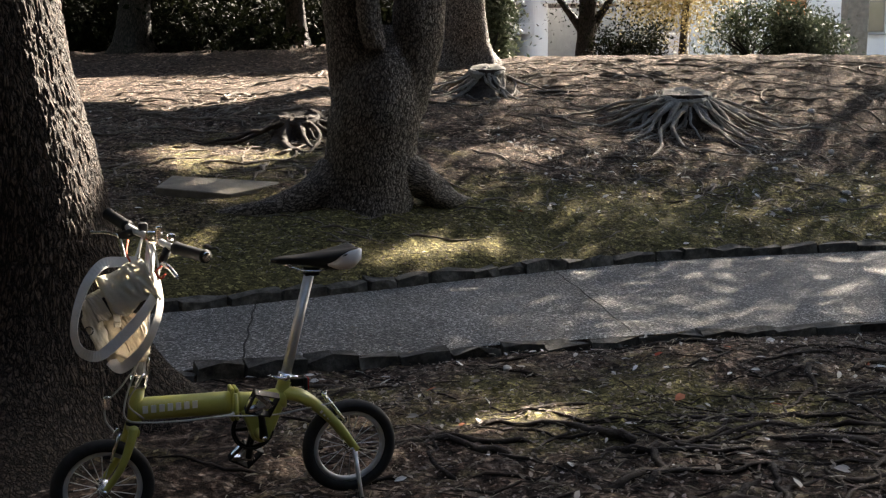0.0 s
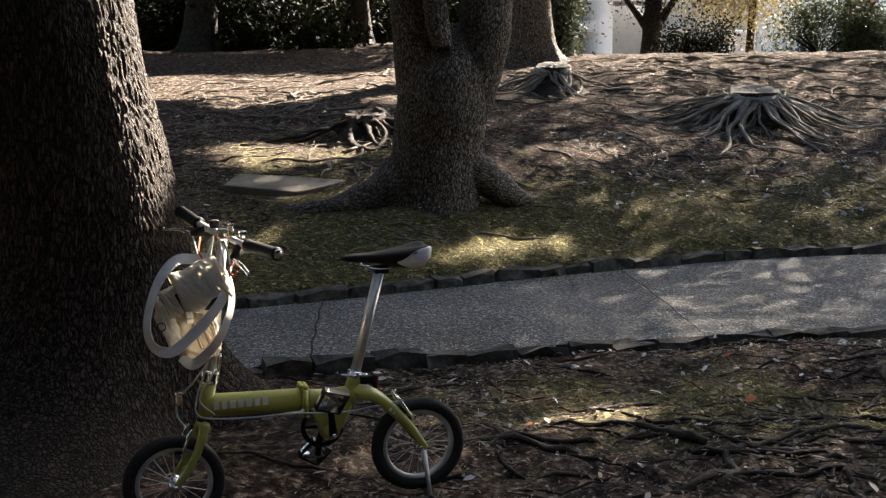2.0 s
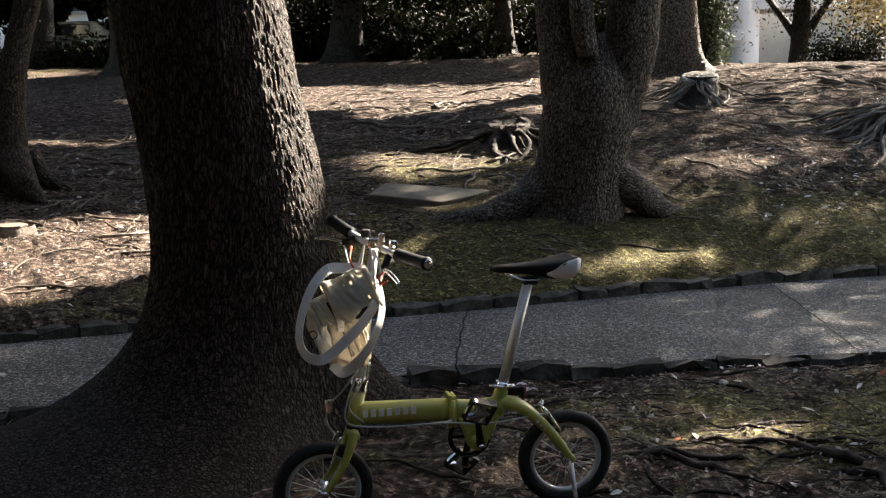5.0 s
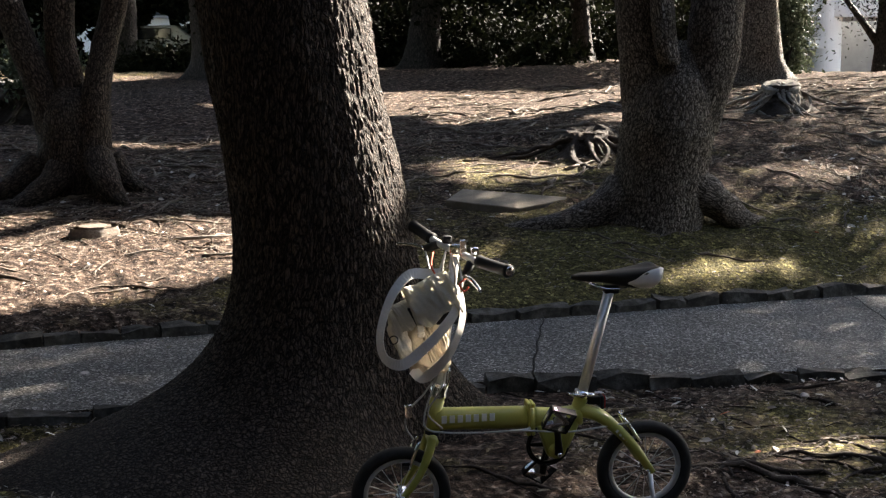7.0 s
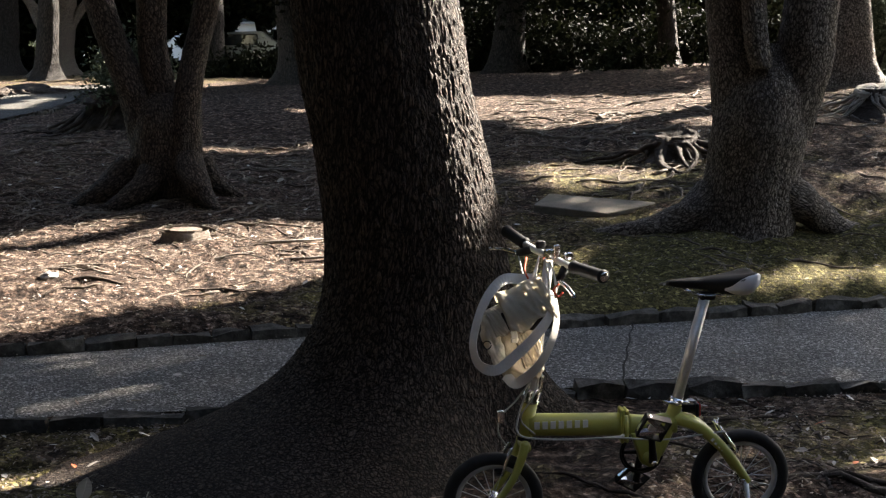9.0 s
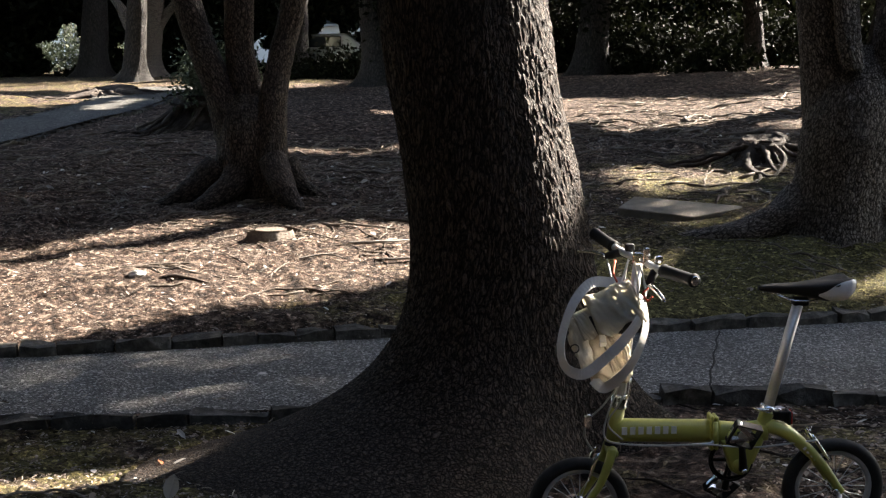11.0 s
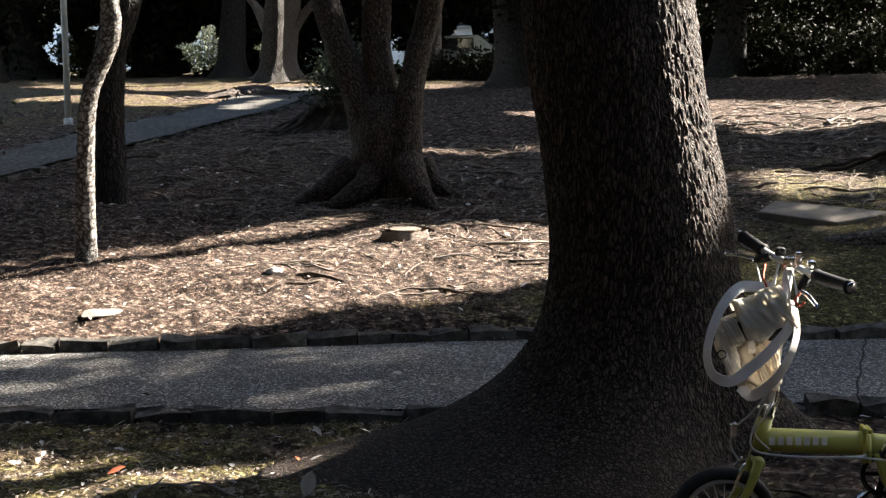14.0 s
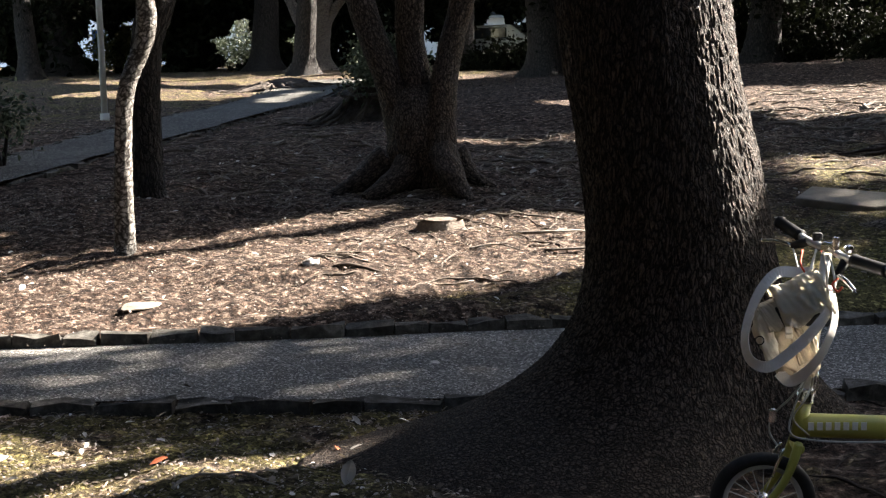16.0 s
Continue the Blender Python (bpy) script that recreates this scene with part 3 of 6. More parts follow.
# the forked tree beyond the path
fork_tree = tree("tree", "thick forked tree with grey-brown bark on the mossy bank", [(-0.62, 10.3, 0.02, 0.375), (-0.6, 10.3, 0.45, 0.36), (-0.56, 10.3, 0.83, 0.352), (-0.525, 10.3, 1.09, 0.363), (-0.49, 10.32, 1.41, 0.33), (-0.46, 10.35, 1.62, 0.22), (-0.46, 10.36, 1.76, 0.1)],
                 190, 230, [(bearing(-1, -0.35), 0.34, 6), (bearing(0.15, -1), 0.1, 8), (bearing(0.3, 1), 0.3, 5)], 0.15, 0.007, BARK, 4.0, cell=(34.0, 14.0),
                 limbs=[[(-0.63, 10.3, 1.07, 0.23), (-0.69, 10.29, 1.54, 0.205), (-0.755, 10.26, 1.94, 0.172), (-0.9, 10.2, 3.2, 0.155), (-1.15, 10.2, 5.5, 0.12)],
                        [(-0.35, 10.32, 1.07, 0.21), (-0.2, 10.32, 1.6, 0.195), (-0.18, 10.32, 1.95, 0.2), (-0.05, 10.4, 3.2, 0.18), (0.4, 10.6, 5.5, 0.13)],
                        [(-0.505, 10.05, 1.575, 0.05), (-0.515, 10.04, 1.62, 0.085), (-0.565, 10.05, 1.94, 0.09), (-0.64, 10.1, 3.0, 0.085)]],
                 roots=[[(-0.5, 10.25, 0.72, 0.17), (-0.24, 10.28, 0.6, 0.155), (-0.08, 10.38, 0.475, 0.125), (0.07, 10.48, 0.37, 0.1), (0.2, 10.62, 0.33, 0.065), (0.42, 10.7, 0.3, 0.03)],
                        [(-0.85, 10.2, 0.58, 0.17), (-1.1, 10.05, 0.44, 0.12), (-1.4, 9.9, 0.37, 0.085), (-1.8, 9.85, 0.31, 0.05)]])

# the tree on the crest behind it; its high boughs throw long shadows over the sunlit earth
crest_tree = tree("tree", "old tree with grey-brown bark standing on the crest", [(0.28, 17.6, 1.1, 0.34), (0.28, 17.6, 1.5, 0.31), (0.26, 17.6, 2.2, 0.28), (0.1, 17.7, 4.0, 0.2), (0.12, 17.7, 6.3, 0.12)], 70, 80,
                  [(bearing(1, -0.5), 0.32, 6), (bearing(-1, -0.4), 0.3, 6), (bearing(0, 1), 0.3, 5)], 0.16, 0.012, BARK, 8.0,
                  limbs=[[(0.12, 17.7, 6.0, 0.15), (-0.4, 17.7, 6.85, 0.13), (-0.95, 17.7, 7.35, 0.12), (-1.0, 17.7, 8.0, 0.11), (-1.1, 17.8, 9.4, 0.08)],
                         [(0.12, 17.7, 6.1, 0.15), (0.2, 17.7, 7.1, 0.13), (0.02, 17.7, 7.8, 0.12), (0.03, 17.7, 8.3, 0.11), (0.0, 17.8, 9.6, 0.08)]])
# three stems from one foot
stem_tree = tree("tree", "dark tree with three stems rising from one flared foot", [(-5.52, 10.42, 0.2, 0.34), (-5.52, 10.42, 0.7, 0.29), (-5.53, 10.44, 1.05, 0.27), (-5.55, 10.46, 1.25, 0.22), (-5.58, 10.48, 1.4, 0.1)], 130, 170,
                 [(bearing(-1, -0.5), 0.3, 7), (bearing(-0.2, -1), 0.12, 12), (bearing(1, 0.3), 0.15, 6)], 0.17, 0.007, BARK_STEM, 12.0,
                 limbs=[[(-5.62, 10.42, 0.9, 0.2), (-5.78, 10.42, 1.35, 0.155), (-5.98, 10.43, 1.8, 0.135), (-6.15, 10.46, 2.25, 0.13), (-6.7, 10.5, 4.0, 0.1), (-7.2, 10.5, 5.5, 0.07)],
                        [(-5.52, 10.5, 0.9, 0.21), (-5.6, 10.52, 1.4, 0.15), (-5.68, 10.56, 1.8, 0.13), (-5.69, 10.6, 2.25, 0.13), (-5.7, 10.7, 4.0, 0.11), (-5.6, 10.9, 5.5, 0.08)],
                        [(-5.27, 10.28, 0.25, 0.22), (-5.28, 10.3, 0.6, 0.165), (-5.3, 10.42, 1.3, 0.125), (-5.29, 10.6, 1.75, 0.115), (-5.21, 10.72, 2.25, 0.112), (-5.0, 10.9, 4.0, 0.1), (-4.8, 11.1, 5.5, 0.07)]],
                 roots=[[(-5.2, 10.2, 0.82, 0.13), (-5.05, 10.05, 0.64, 0.11), (-4.93, 9.98, 0.53, 0.08), (-4.8, 9.9, 0.44, 0.04)], [(-5.15, 10.35, 0.78, 0.12), (-4.98, 10.35, 0.6, 0.07), (-4.8, 10.4, 0.5, 0.035)],
                        [(-5.75, 10.25, 0.74, 0.15), (-5.97, 10.05, 0.52, 0.11), (-6.17, 9.95, 0.41, 0.07), (-6.4, 9.9, 0.33, 0.03)], [(-5.5, 10.15, 0.7, 0.13), (-5.6, 9.98, 0.55, 0.1), (-5.75, 9.8, 0.44, 0.05)]])
thin_tree = tree("young_tree", "slender young tree with smooth pale mottled bark", [(-6.5, 7.6, 0.05, 0.085), (-6.51, 7.6, 0.4, 0.076), (-6.53, 7.655, 1.0, 0.064), (-6.515, 7.705, 1.42, 0.064), (-6.41, 7.82, 1.82, 0.074), (-6.4, 7.82, 2.12, 0.066), (-6.42, 7.82, 2.4, 0.064), (-6.3, 7.9, 4.0, 0.05)], 120, 40,
                 [(bearing(0.4, -1), 0.03, 2)], 0.06, 0.006, BARK_PALE, 5.0)
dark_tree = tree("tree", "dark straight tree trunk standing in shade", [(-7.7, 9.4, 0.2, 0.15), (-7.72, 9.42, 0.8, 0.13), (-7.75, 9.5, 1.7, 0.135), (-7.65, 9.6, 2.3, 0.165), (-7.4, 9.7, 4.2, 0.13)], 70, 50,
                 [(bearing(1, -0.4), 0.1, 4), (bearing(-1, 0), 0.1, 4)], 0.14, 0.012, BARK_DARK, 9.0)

CROWNS = [(near_tree, (-3.0, 4.5, 8.6), (5.5, 5.0, 1.8), 22), (fork_tree, (0.0, 10.5, 8.8), (5.0, 5.0, 1.9), 4), (crest_tree, (1.2, 20.4, 9.5), (6.4, 5.6, 2.4), 58), (stem_tree, (-6.5, 12.0, 8.4), (5.0, 4.6, 1.7), 8),
          (thin_tree, (-6.2, 8.0, 5.2), (0.9, 0.9, 0.6), 13), (dark_tree, (-9.5, 8.5, 8.0), (4.2, 4.2, 1.6), 8)]
for k, (owner, centre, radii, thick) in enumerate(CROWNS):
    crown(owner, centre, radii, int(thick * radii[0] * radii[1]), 30, 0.26, LEAF_SHADE, 20 + k, spread=0.6)

# tall unseen trees added beside the path, whose crowns give the shade
for k, (x, y) in enumerate(((6.4, 15.6), (10.0, 16.0), (8.8, 21.5), (14.0, 18.5), (13.5, 26.0), (10.4, 27.5), (17.0, 33.0))):
    lean = 1.7 if k == 0 else 0.0
    z = ground_z(x, y)
    t = tree("tree", "tall unseen park tree added for the shade of its crown", [(x + lean, y, z - 0.2, 0.2), (x + lean, y, z + 1, 0.15), (x + 0.1 + 0.7 * lean, y, 5.5, 0.12), (x + 0.2 + 0.2 * lean, y + 0.1, 10.0, 0.08)], 26, 24,
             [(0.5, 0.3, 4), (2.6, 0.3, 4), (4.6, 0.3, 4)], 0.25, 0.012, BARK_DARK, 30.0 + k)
    crown(t, (x, y, 9.0), (5.0, 5.0, 5.6), (470, 600, 330, 210, 210, 190, 170)[k], 66, 0.15, LEAF_SHADE, 40 + k, spread=1.15, lowest=3.9)


# ---- roots along the earth ----
def surface_root(x, y, head, length, r, seed, sides=6, lift=0.55, wander=1.3):
    n = max(int(length / 0.06), 8)
    pts, rad = [], []
    for i in range(n):
        u = i / (n - 1)
        z = land(x, y)
        rr = r * (1 - 0.75 * u) * (0.85 + 0.3 * noise.noise(Vector((seed * 3.1, u * 6, 0))))
        pts.append((x, y, z + rr * (lift + 0.9 * noise.noise(Vector((seed, u * 5, 2)))) - (0.02 if i in (0, n - 1) else 0)))
        rad.append(max(rr, 0.003))
        head += wander * 0.5 * noise.noise(Vector((seed * 1.7, u * length * 3, 5)))
        kink = 0.9 * noise.noise(Vector((seed * 2.3, i * 0.9, 8)))
        x += math.cos(head + kink) * length / (n - 1)
        y += math.sin(head + kink) * length / (n - 1)
    return tube_arrays(pts, rad, sides, 1.0, 0.35, seed)


def root_field(name, label, rows, mat=ROOT):
    rng = random.Random(hash(len(name)) + 7)
    pieces = []
    for (x0, x1), (y0, y1), count, head, spread, (l0, l1), (r0, r1) in rows:
        for _ in range(count):
            x, y = rng.uniform(x0, x1), rng.uniform(y0, y1)
            if near_kerb(x) - 0.12 < y < far_kerb(x) + 0.15 or (y < near_kerb(x) and y < 0.95 * near_kerb(x) - 2.6):
                continue
            h = radians(head) + rng.gauss(0, radians(spread)) + (math.pi if rng.random() < 0.5 else 0)
            length = rng.uniform(l0, l1)
            ex, ey = x + math.cos(h) * length, y + math.sin(h) * length
            if near_kerb(ex) - 0.08 < ey < far_kerb(ex) + 0.12:
                continue
            pieces.append(surface_root(x, y, h, length, 1.25 * (r0 + (r1 - r0) * rng.random() ** 2.0), rng.uniform(0, 900)))
    v, f = joined(pieces)
    return tagged(part(name, mesh_from(name, v, f, mat, True)), label, "roots", kind="stuff")


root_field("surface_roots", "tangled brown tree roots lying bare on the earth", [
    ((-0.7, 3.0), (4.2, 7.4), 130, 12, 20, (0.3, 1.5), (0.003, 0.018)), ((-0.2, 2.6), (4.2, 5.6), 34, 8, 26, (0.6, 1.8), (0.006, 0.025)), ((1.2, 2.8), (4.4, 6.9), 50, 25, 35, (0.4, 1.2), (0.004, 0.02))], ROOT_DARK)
root_field("bank_roots", "thin grey roots and twigs over the bank", [
    ((-5, 6), (9.0, 18.0), 900, 12, 45, (0.15, 0.9), (0.003, 0.014)), ((0.8, 4.5), (11.0, 13.2), 380, 60, 50, (0.15, 0.7), (0.003, 0.012)), ((-4, 6), (14, 18), 200, 5, 25, (0.4, 1.6), (0.006, 0.022)),
    ((-4.5, -1.0), (11.0, 15.0), 160, 18, 22, (0.3, 1.4), (0.004, 0.024))])
root_field("roots_by_stems", "pale wiry roots over the shaded earth", [
    ((-8.0, -4.2), (9.0, 13.5), 520, 20, 45, (0.2, 1.0), (0.004, 0.016)), ((-5.0, -2.4), (7.6, 10.4), 70, 40, 40, (0.2, 0.8), (0.006, 0.016)), ((-13, -8), (10, 17), 120, 30, 40, (0.3, 1.2), (0.008, 0.03))])


# ---- stumps ----
def stump(label, x, y, top_z, r, roots, reach, seed, cut=CUT_WOOD, root_r=0.045, aim=None):
    """A cut stump with a ragged top, and roots that run down from it."""
    base = land(x, y)
    s = thing("stump", label, "stump", pose(x, y, base))
    rng = random.Random(seed)
    h = top_z - base
    v, f, _ = trunk_arrays([(0, 0, -0.25, r * 1.5), (0, 0, h * 0.12, r * 1.25), (0, 0, h * 0.5, r * 0.98), (0, 0, h, r * 0.9)], 30, 90, [(rng.uniform(0, 6.28), r * 0.45, 12) for _ in range(9)], h * 0.3, 0.02, seed, (22.0, 9.0))
    part("body", mesh_from("body", v, f, ROOT_DARK, True), parent=s)
    bm = bmesh.new()
    rings = []
    for k, (q, dz) in enumerate(((1.03, -0.05), (1.06, -0.01), (0.97, 0.012), (0.6, 0.015), (0.25, 0.0))):
        ring = []
        for j in range(30):
            th = 2 * math.pi * j / 30
            w = 1 + 0.22 * noise.noise(Vector((math.cos(th) * 2.2, math.sin(th) * 2.2, seed)))
            ring.append(bm.verts.new((q * r * w * math.cos(th), q * r * w * math.sin(th), h + dz + 0.22 * q * r * math.sin(th) + 0.02 * noise.noise(Vector((math.cos(th) * 3, math.sin(th) * 3, seed + k))))))
        rings.append(ring)
    for a, b in zip(rings, rings[1:]):
        for j in range(30):
            bm.faces.new((a[j], a[(j + 1) % 30], b[(j + 1) % 30], b[j]))
    bm.faces.new(rings[-1])
    part("cut_top", bm, cut, s, "pale weathered saw cut")
    for i in range(roots):
        th = (2 * math.pi * i / roots + rng.uniform(-0.2, 0.2)) if aim is None else rng.gauss(aim[0], aim[1])
        length = reach * rng.uniform(0.35, 1.35)
        thick = root_r * rng.uniform(0.4, 1.25)
        drop = rng.uniform(0.95, 2.4)
        pts, rad = [], []
        a = th
        px, py = x + 0.75 * r * math.cos(th), y + 0.75 * r * math.sin(th)
        n = 14
        for k in range(n):
            u = k / (n - 1)
            z = land(px, py) + (h * 0.85) * max(1 - u * drop, 0) ** 1.4 + 0.012 * noise.noise(Vector((i * 1.9, u * 9, 4)))
            rr = thick * rng.uniform(0.75, 1.15) * (1 - 0.8 * u) + 0.003
            pts.append((px - x, py - y, z - base + rr * 0.4))
            rad.append(rr)
            a += 0.8 * noise.noise(Vector((i * 3.3 + seed, u * 6, 1)))
            px += math.cos(a) * length / n
            py += math.sin(a) * length / n
        v, f = tube_arrays(pts, rad, 7, 0.9, 0.3, i)
        part("root", mesh_from("root", v, f, ROOT_PALE if cut is CUT_WOOD else cut, True), parent=s)
    return s


stump("wide grey tree stump with many bare roots fanning downhill", 2.45, 13.45, 1.1, 0.25, 92, 1.2, 3, root_r=0.025)
stump("grey tree stump with thick bare roots near the crest", 0.5, 14.9, 1.32, 0.2, 30, 0.75, 5, root_r=0.03)
stump("rotting root stump on the mossy bank", -1.36, 12.5, 0.93, 0.19, 17, 0.85, 8, cut=ROOT_DARK, root_r=0.05)
stump("overgrown dark stump with a shrub on it", -8.6, 15.3, 1.25, 0.45, 26, 1.1, 9, cut=ROOT_DARK, root_r=0.06)
stump("mossy root mass on the far bank", -15.3, 23.3, 1.12, 0.5, 26, 1.5, 12, cut=ROOT_DARK, root_r=0.06)


def low_stump():
    z = land(-4.6, 8.92)
    s = thing("stump", "low sawn stump nearly level with the earth", "stump", pose(-4.6, 8.92, z))
    v, f, _ = trunk_arrays([(0, 0, -0.05, 0.15), (0, 0, 0.03, 0.135), (0, 0, 0.07, 0.12)], 8, 28, [(1.0, 0.06, 5), (3.6, 0.05, 5)], 0.03, 0.008, 2.0)
    part("body", mesh_from("body", v, f, ROOT, True), parent=s)
    bm = bmesh.new()
    vs = [bm.verts.new((0.118 * (1 + 0.1 * noise.noise(Vector((math.cos(a) * 2, math.sin(a) * 2, 9)))) * math.cos(a), 0.118 * math.sin(a), 0.073)) for a in np.linspace(0, 2 * math.pi, 24, endpoint=False)]
    top = bm.faces.new(vs)
    ext = bmesh.ops.extrude_face_region(bm, geom=[top])
    bmesh.ops.translate(bm, vec=(0, 0, 0.012), verts=[e for e in ext["geom"] if isinstance(e, bmesh.types.BMVert)])
    part("cut_top", bm, ROOT, s, "weathered saw cut")


low_stump()


# ---- slab and stones ----
def slab():
    s = thing("concrete_slab", "flat weathered concrete slab lying on the moss", "slab", pose(-1.9, 10.53, 0.0, 0, 0, 0))
    bm = bmesh.new()
    lo = [(-0.36, -0.2, 0.40), (0.24, -0.24, 0.36), (0.62, 0.22, 0.42), (-0.32, 0.26, 0.42)]
    hi = [(-0.36, -0.2, 0.505), (0.24, -0.24, 0.455), (0.62, 0.22, 0.5), (-0.32, 0.26, 0.55)]
    a, b = [bm.verts.new(p) for p in lo], [bm.verts.new(p) for p in hi]
    bm.faces.new(b)
    bm.faces.new(a[::-1])
    for i in range(4):
        bm.faces.new((a[i], a[(i + 1) % 4], b[(i + 1) % 4], b[i]))
    bmesh.ops.bevel(bm, geom=bm.edges[:], offset=0.01, segments=2, affect="EDGES", profile=0.5)
    part("slab", bm, CONCRETE, s)


slab()


def stone(name, label, x, y, size, mat, seed, sink=0.3):
    bm = bmesh.new()
    bmesh.ops.create_icosphere(bm, subdivisions=3, radius=0.5)
    for v in bm.verts:
        v.co *= 1 + 0.35 * noise.noise(v.co * 2.5 + Vector((seed, 0, 0)))
        v.co.x, v.co.y, v.co.z = v.co.x * size[0], v.co.y * size[1], v.co.z * size[2]
    ob = part(name, bm, mat)
    ob.matrix_world = pose(x, y, land(x, y) + size[2] * (0.5 - sink), 0, 0, seed * 40)
    return tagged(ob, label, "stone")


stone("white_stone", "small white stone lying on sunlit earth", -4.95, 7.62, (0.12, 0.07, 0.055), PALE_STONE, 1)
stone("flat_stone", "flat pale stone bedded in the sunlit earth", -5.48, 6.47, (0.26, 0.2, 0.035), CONCRETE, 2)
for i, (x, y, s) in enumerate(((0.33, 6.62, 0.055), (3.5, 11.4, 0.07), (3.2, 12.0, 0.06), (3.7, 12.6, 0.07), (2.9, 11.0, 0.06), (3.9, 14.1, 0.08), (3.4, 11.2, 0.07), (3.0, 11.9, 0.05))):
    stone("pebble", "small pale pebble on bare earth", x, y, (s, s * 0.8, s * 0.7), PALE_STONE, 3 + i)["group"] = "pebbles on the bank"


# ---- fallen leaves, twigs and chips ----
def litter(name, label, rows, mat, seed, size=(0.03, 0.07), slim=(0.25, 0.45)):
    rng = np.random.default_rng(seed)
    vs, fs = [], []
    for (x0, x1), (y0, y1), count in rows:
        for _ in range(count):
            x, y = rng.uniform(x0, x1), rng.uniform(y0, y1)
            on_path = near_kerb(x) < y < far_kerb(x)
            if on_path and rng.random() < 0.93:
                continue
            z = (0.03 if on_path else land(x, y)) + 0.006
            l = rng.uniform(*size)
            w = l * rng.uniform(*slim)
            a = rng.uniform(0, 6.28)
            tilt = rng.normal(0, 0.35)
            d, s = np.array([math.cos(a), math.sin(a), tilt * 0.5]), np.array([-math.sin(a), math.cos(a), rng.normal(0, 0.4)])
            c = np.array([x, y, z + abs(tilt) * l * 0.3])
            b = len(vs)
            up = np.array([0, 0, 1.0])
            vs += [c - d * l / 2, c - d * l * 0.15 + s * w / 2 + up * l * 0.1, c + d * l * 0.25 + s * w * 0.4 + up * l * 0.12, c + d * l / 2 + up * l * 0.05, c + d * l * 0.25 - s * w * 0.4 + up * l * 0.1, c - d * l * 0.15 - s * w / 2 + up * l * 0.06, c + up * 0.004]
            fs += [(b, b + 1, b + 6), (b + 1, b + 2, b + 6), (b + 2, b + 3, b + 6), (b + 3, b + 4, b + 6), (b + 4, b + 5, b + 6), (b + 5, b, b + 6)]
    return tagged(part(name, mesh_from(name, vs, fs, mat)), label, "leaf litter", kind="stuff")


litter("fallen_leaves", "brown fallen leaves scattered over earth and moss", [((-0.6, 3.0), (4.2, 7.4), 900), ((-5, 6), (8.5, 18), 2600), ((-9, -2.4), (6, 14), 700), ((-5.2, -2.2), (3.4, 5.6), 420), ((-16, -6), (9, 24), 1500)], LITTER, 5, (0.022, 0.055))
litter("pale_leaves", "bleached pale leaves and chips among the litter", [((-0.6, 3.0), (4.2, 7.4), 150), ((0.6, 4.0), (10.4, 12.6), 420), ((-5, 6), (9.0, 17), 320), ((-8, -2.6), (6, 12), 260), ((-5.2, -2.4), (3.5, 5.3), 110), ((-1.0, 2.6), (6.3, 7.2), 50)], LITTER_PALE, 6, (0.025, 0.075))
litter("red_leaves", "scattered red autumn leaves", [((-0.6, 2.8), (4.6, 7.2), 9), ((-5, -2.8), (3.6, 5.4), 4), ((-1, 4), (8.5, 11), 6)], LITTER_RED, 7, (0.05, 0.08))
litter("leaf_bits", "broken bits of brown and pale leaves", [((-9, -2.4), (5.6, 12), 6000), ((-5, 5), (8.6, 15), 5000), ((-5.2, -2.2), (3.4, 5.6), 1500)], leaf_material("leaf_bit", (0.1, 0.075, 0.06), (0.5, 0.44, 0.39), 0.7), 15, (0.01, 0.026))
litter("earth_crumbs", "small crumbs of bark and dry earth", [((-9, -2.2), (5.6, 10.5), 12000), ((-5.2, -2.2), (3.4, 5.6), 4000), ((-0.8, 3.0), (4.2, 7.4), 6500), ((-4.5, 5), (8.6, 15), 12000)], leaf_material("dry_crumb", (0.09, 0.066, 0.053), (0.4, 0.33, 0.285), 0.9), 9, (0.008, 0.022), (0.4, 0.8))

litter("dry_straw", "short dry straw and needles on the bank", [((-4.5, 5.5), (8.8, 17.5), 11000), ((0.4, 4.5), (10.2, 14.5), 4000), ((-9, -3), (6.5, 13.5), 4000), ((-0.8, 3.0), (4.2, 7.4), 2200), ((-5.2, -2.2), (3.4, 5.6), 1200)], leaf_material("dry_straw", (0.16, 0.12, 0.08), (0.5, 0.43, 0.33), 0.7), 12, (0.02, 0.065), (0.06, 0.1))


def big_leaf():
    ob = thing("fallen_leaf", "large pale dry leaf standing against the root", "leaf", pose(-2.74, 4.27, land(-2.74, 4.27), 70, 15, 20))
    bm = bmesh.new()
    n = 9
    rows = []
    for i in range(n):
        u = i / (n - 1)
        w = 0.028 * math.sin(math.pi * u) ** 0.7 + 0.001
        rows.append([bm.verts.new((-w, 0.1 * u, 0.012 * u)), bm.verts.new((0, 0.1 * u, -0.006)), bm.verts.new((w, 0.1 * u, 0.012 * u))])
    for a, b in zip(rows, rows[1:]):
        for k in range(2):
            bm.faces.new((a[k], a[k + 1], b[k + 1], b[k]))
    bmesh.ops.solidify(bm, geom=bm.faces[:], thickness=0.0015)
    part("blade", bm, LITTER_PALE, ob)
    tube("midrib", [(0, -0.02, -0.005), (0, 0.05, -0.004), (0, 0.1, -0.003)], [0.0015, 0.0008], LITTER_PALE, ob, 6)


big_leaf()


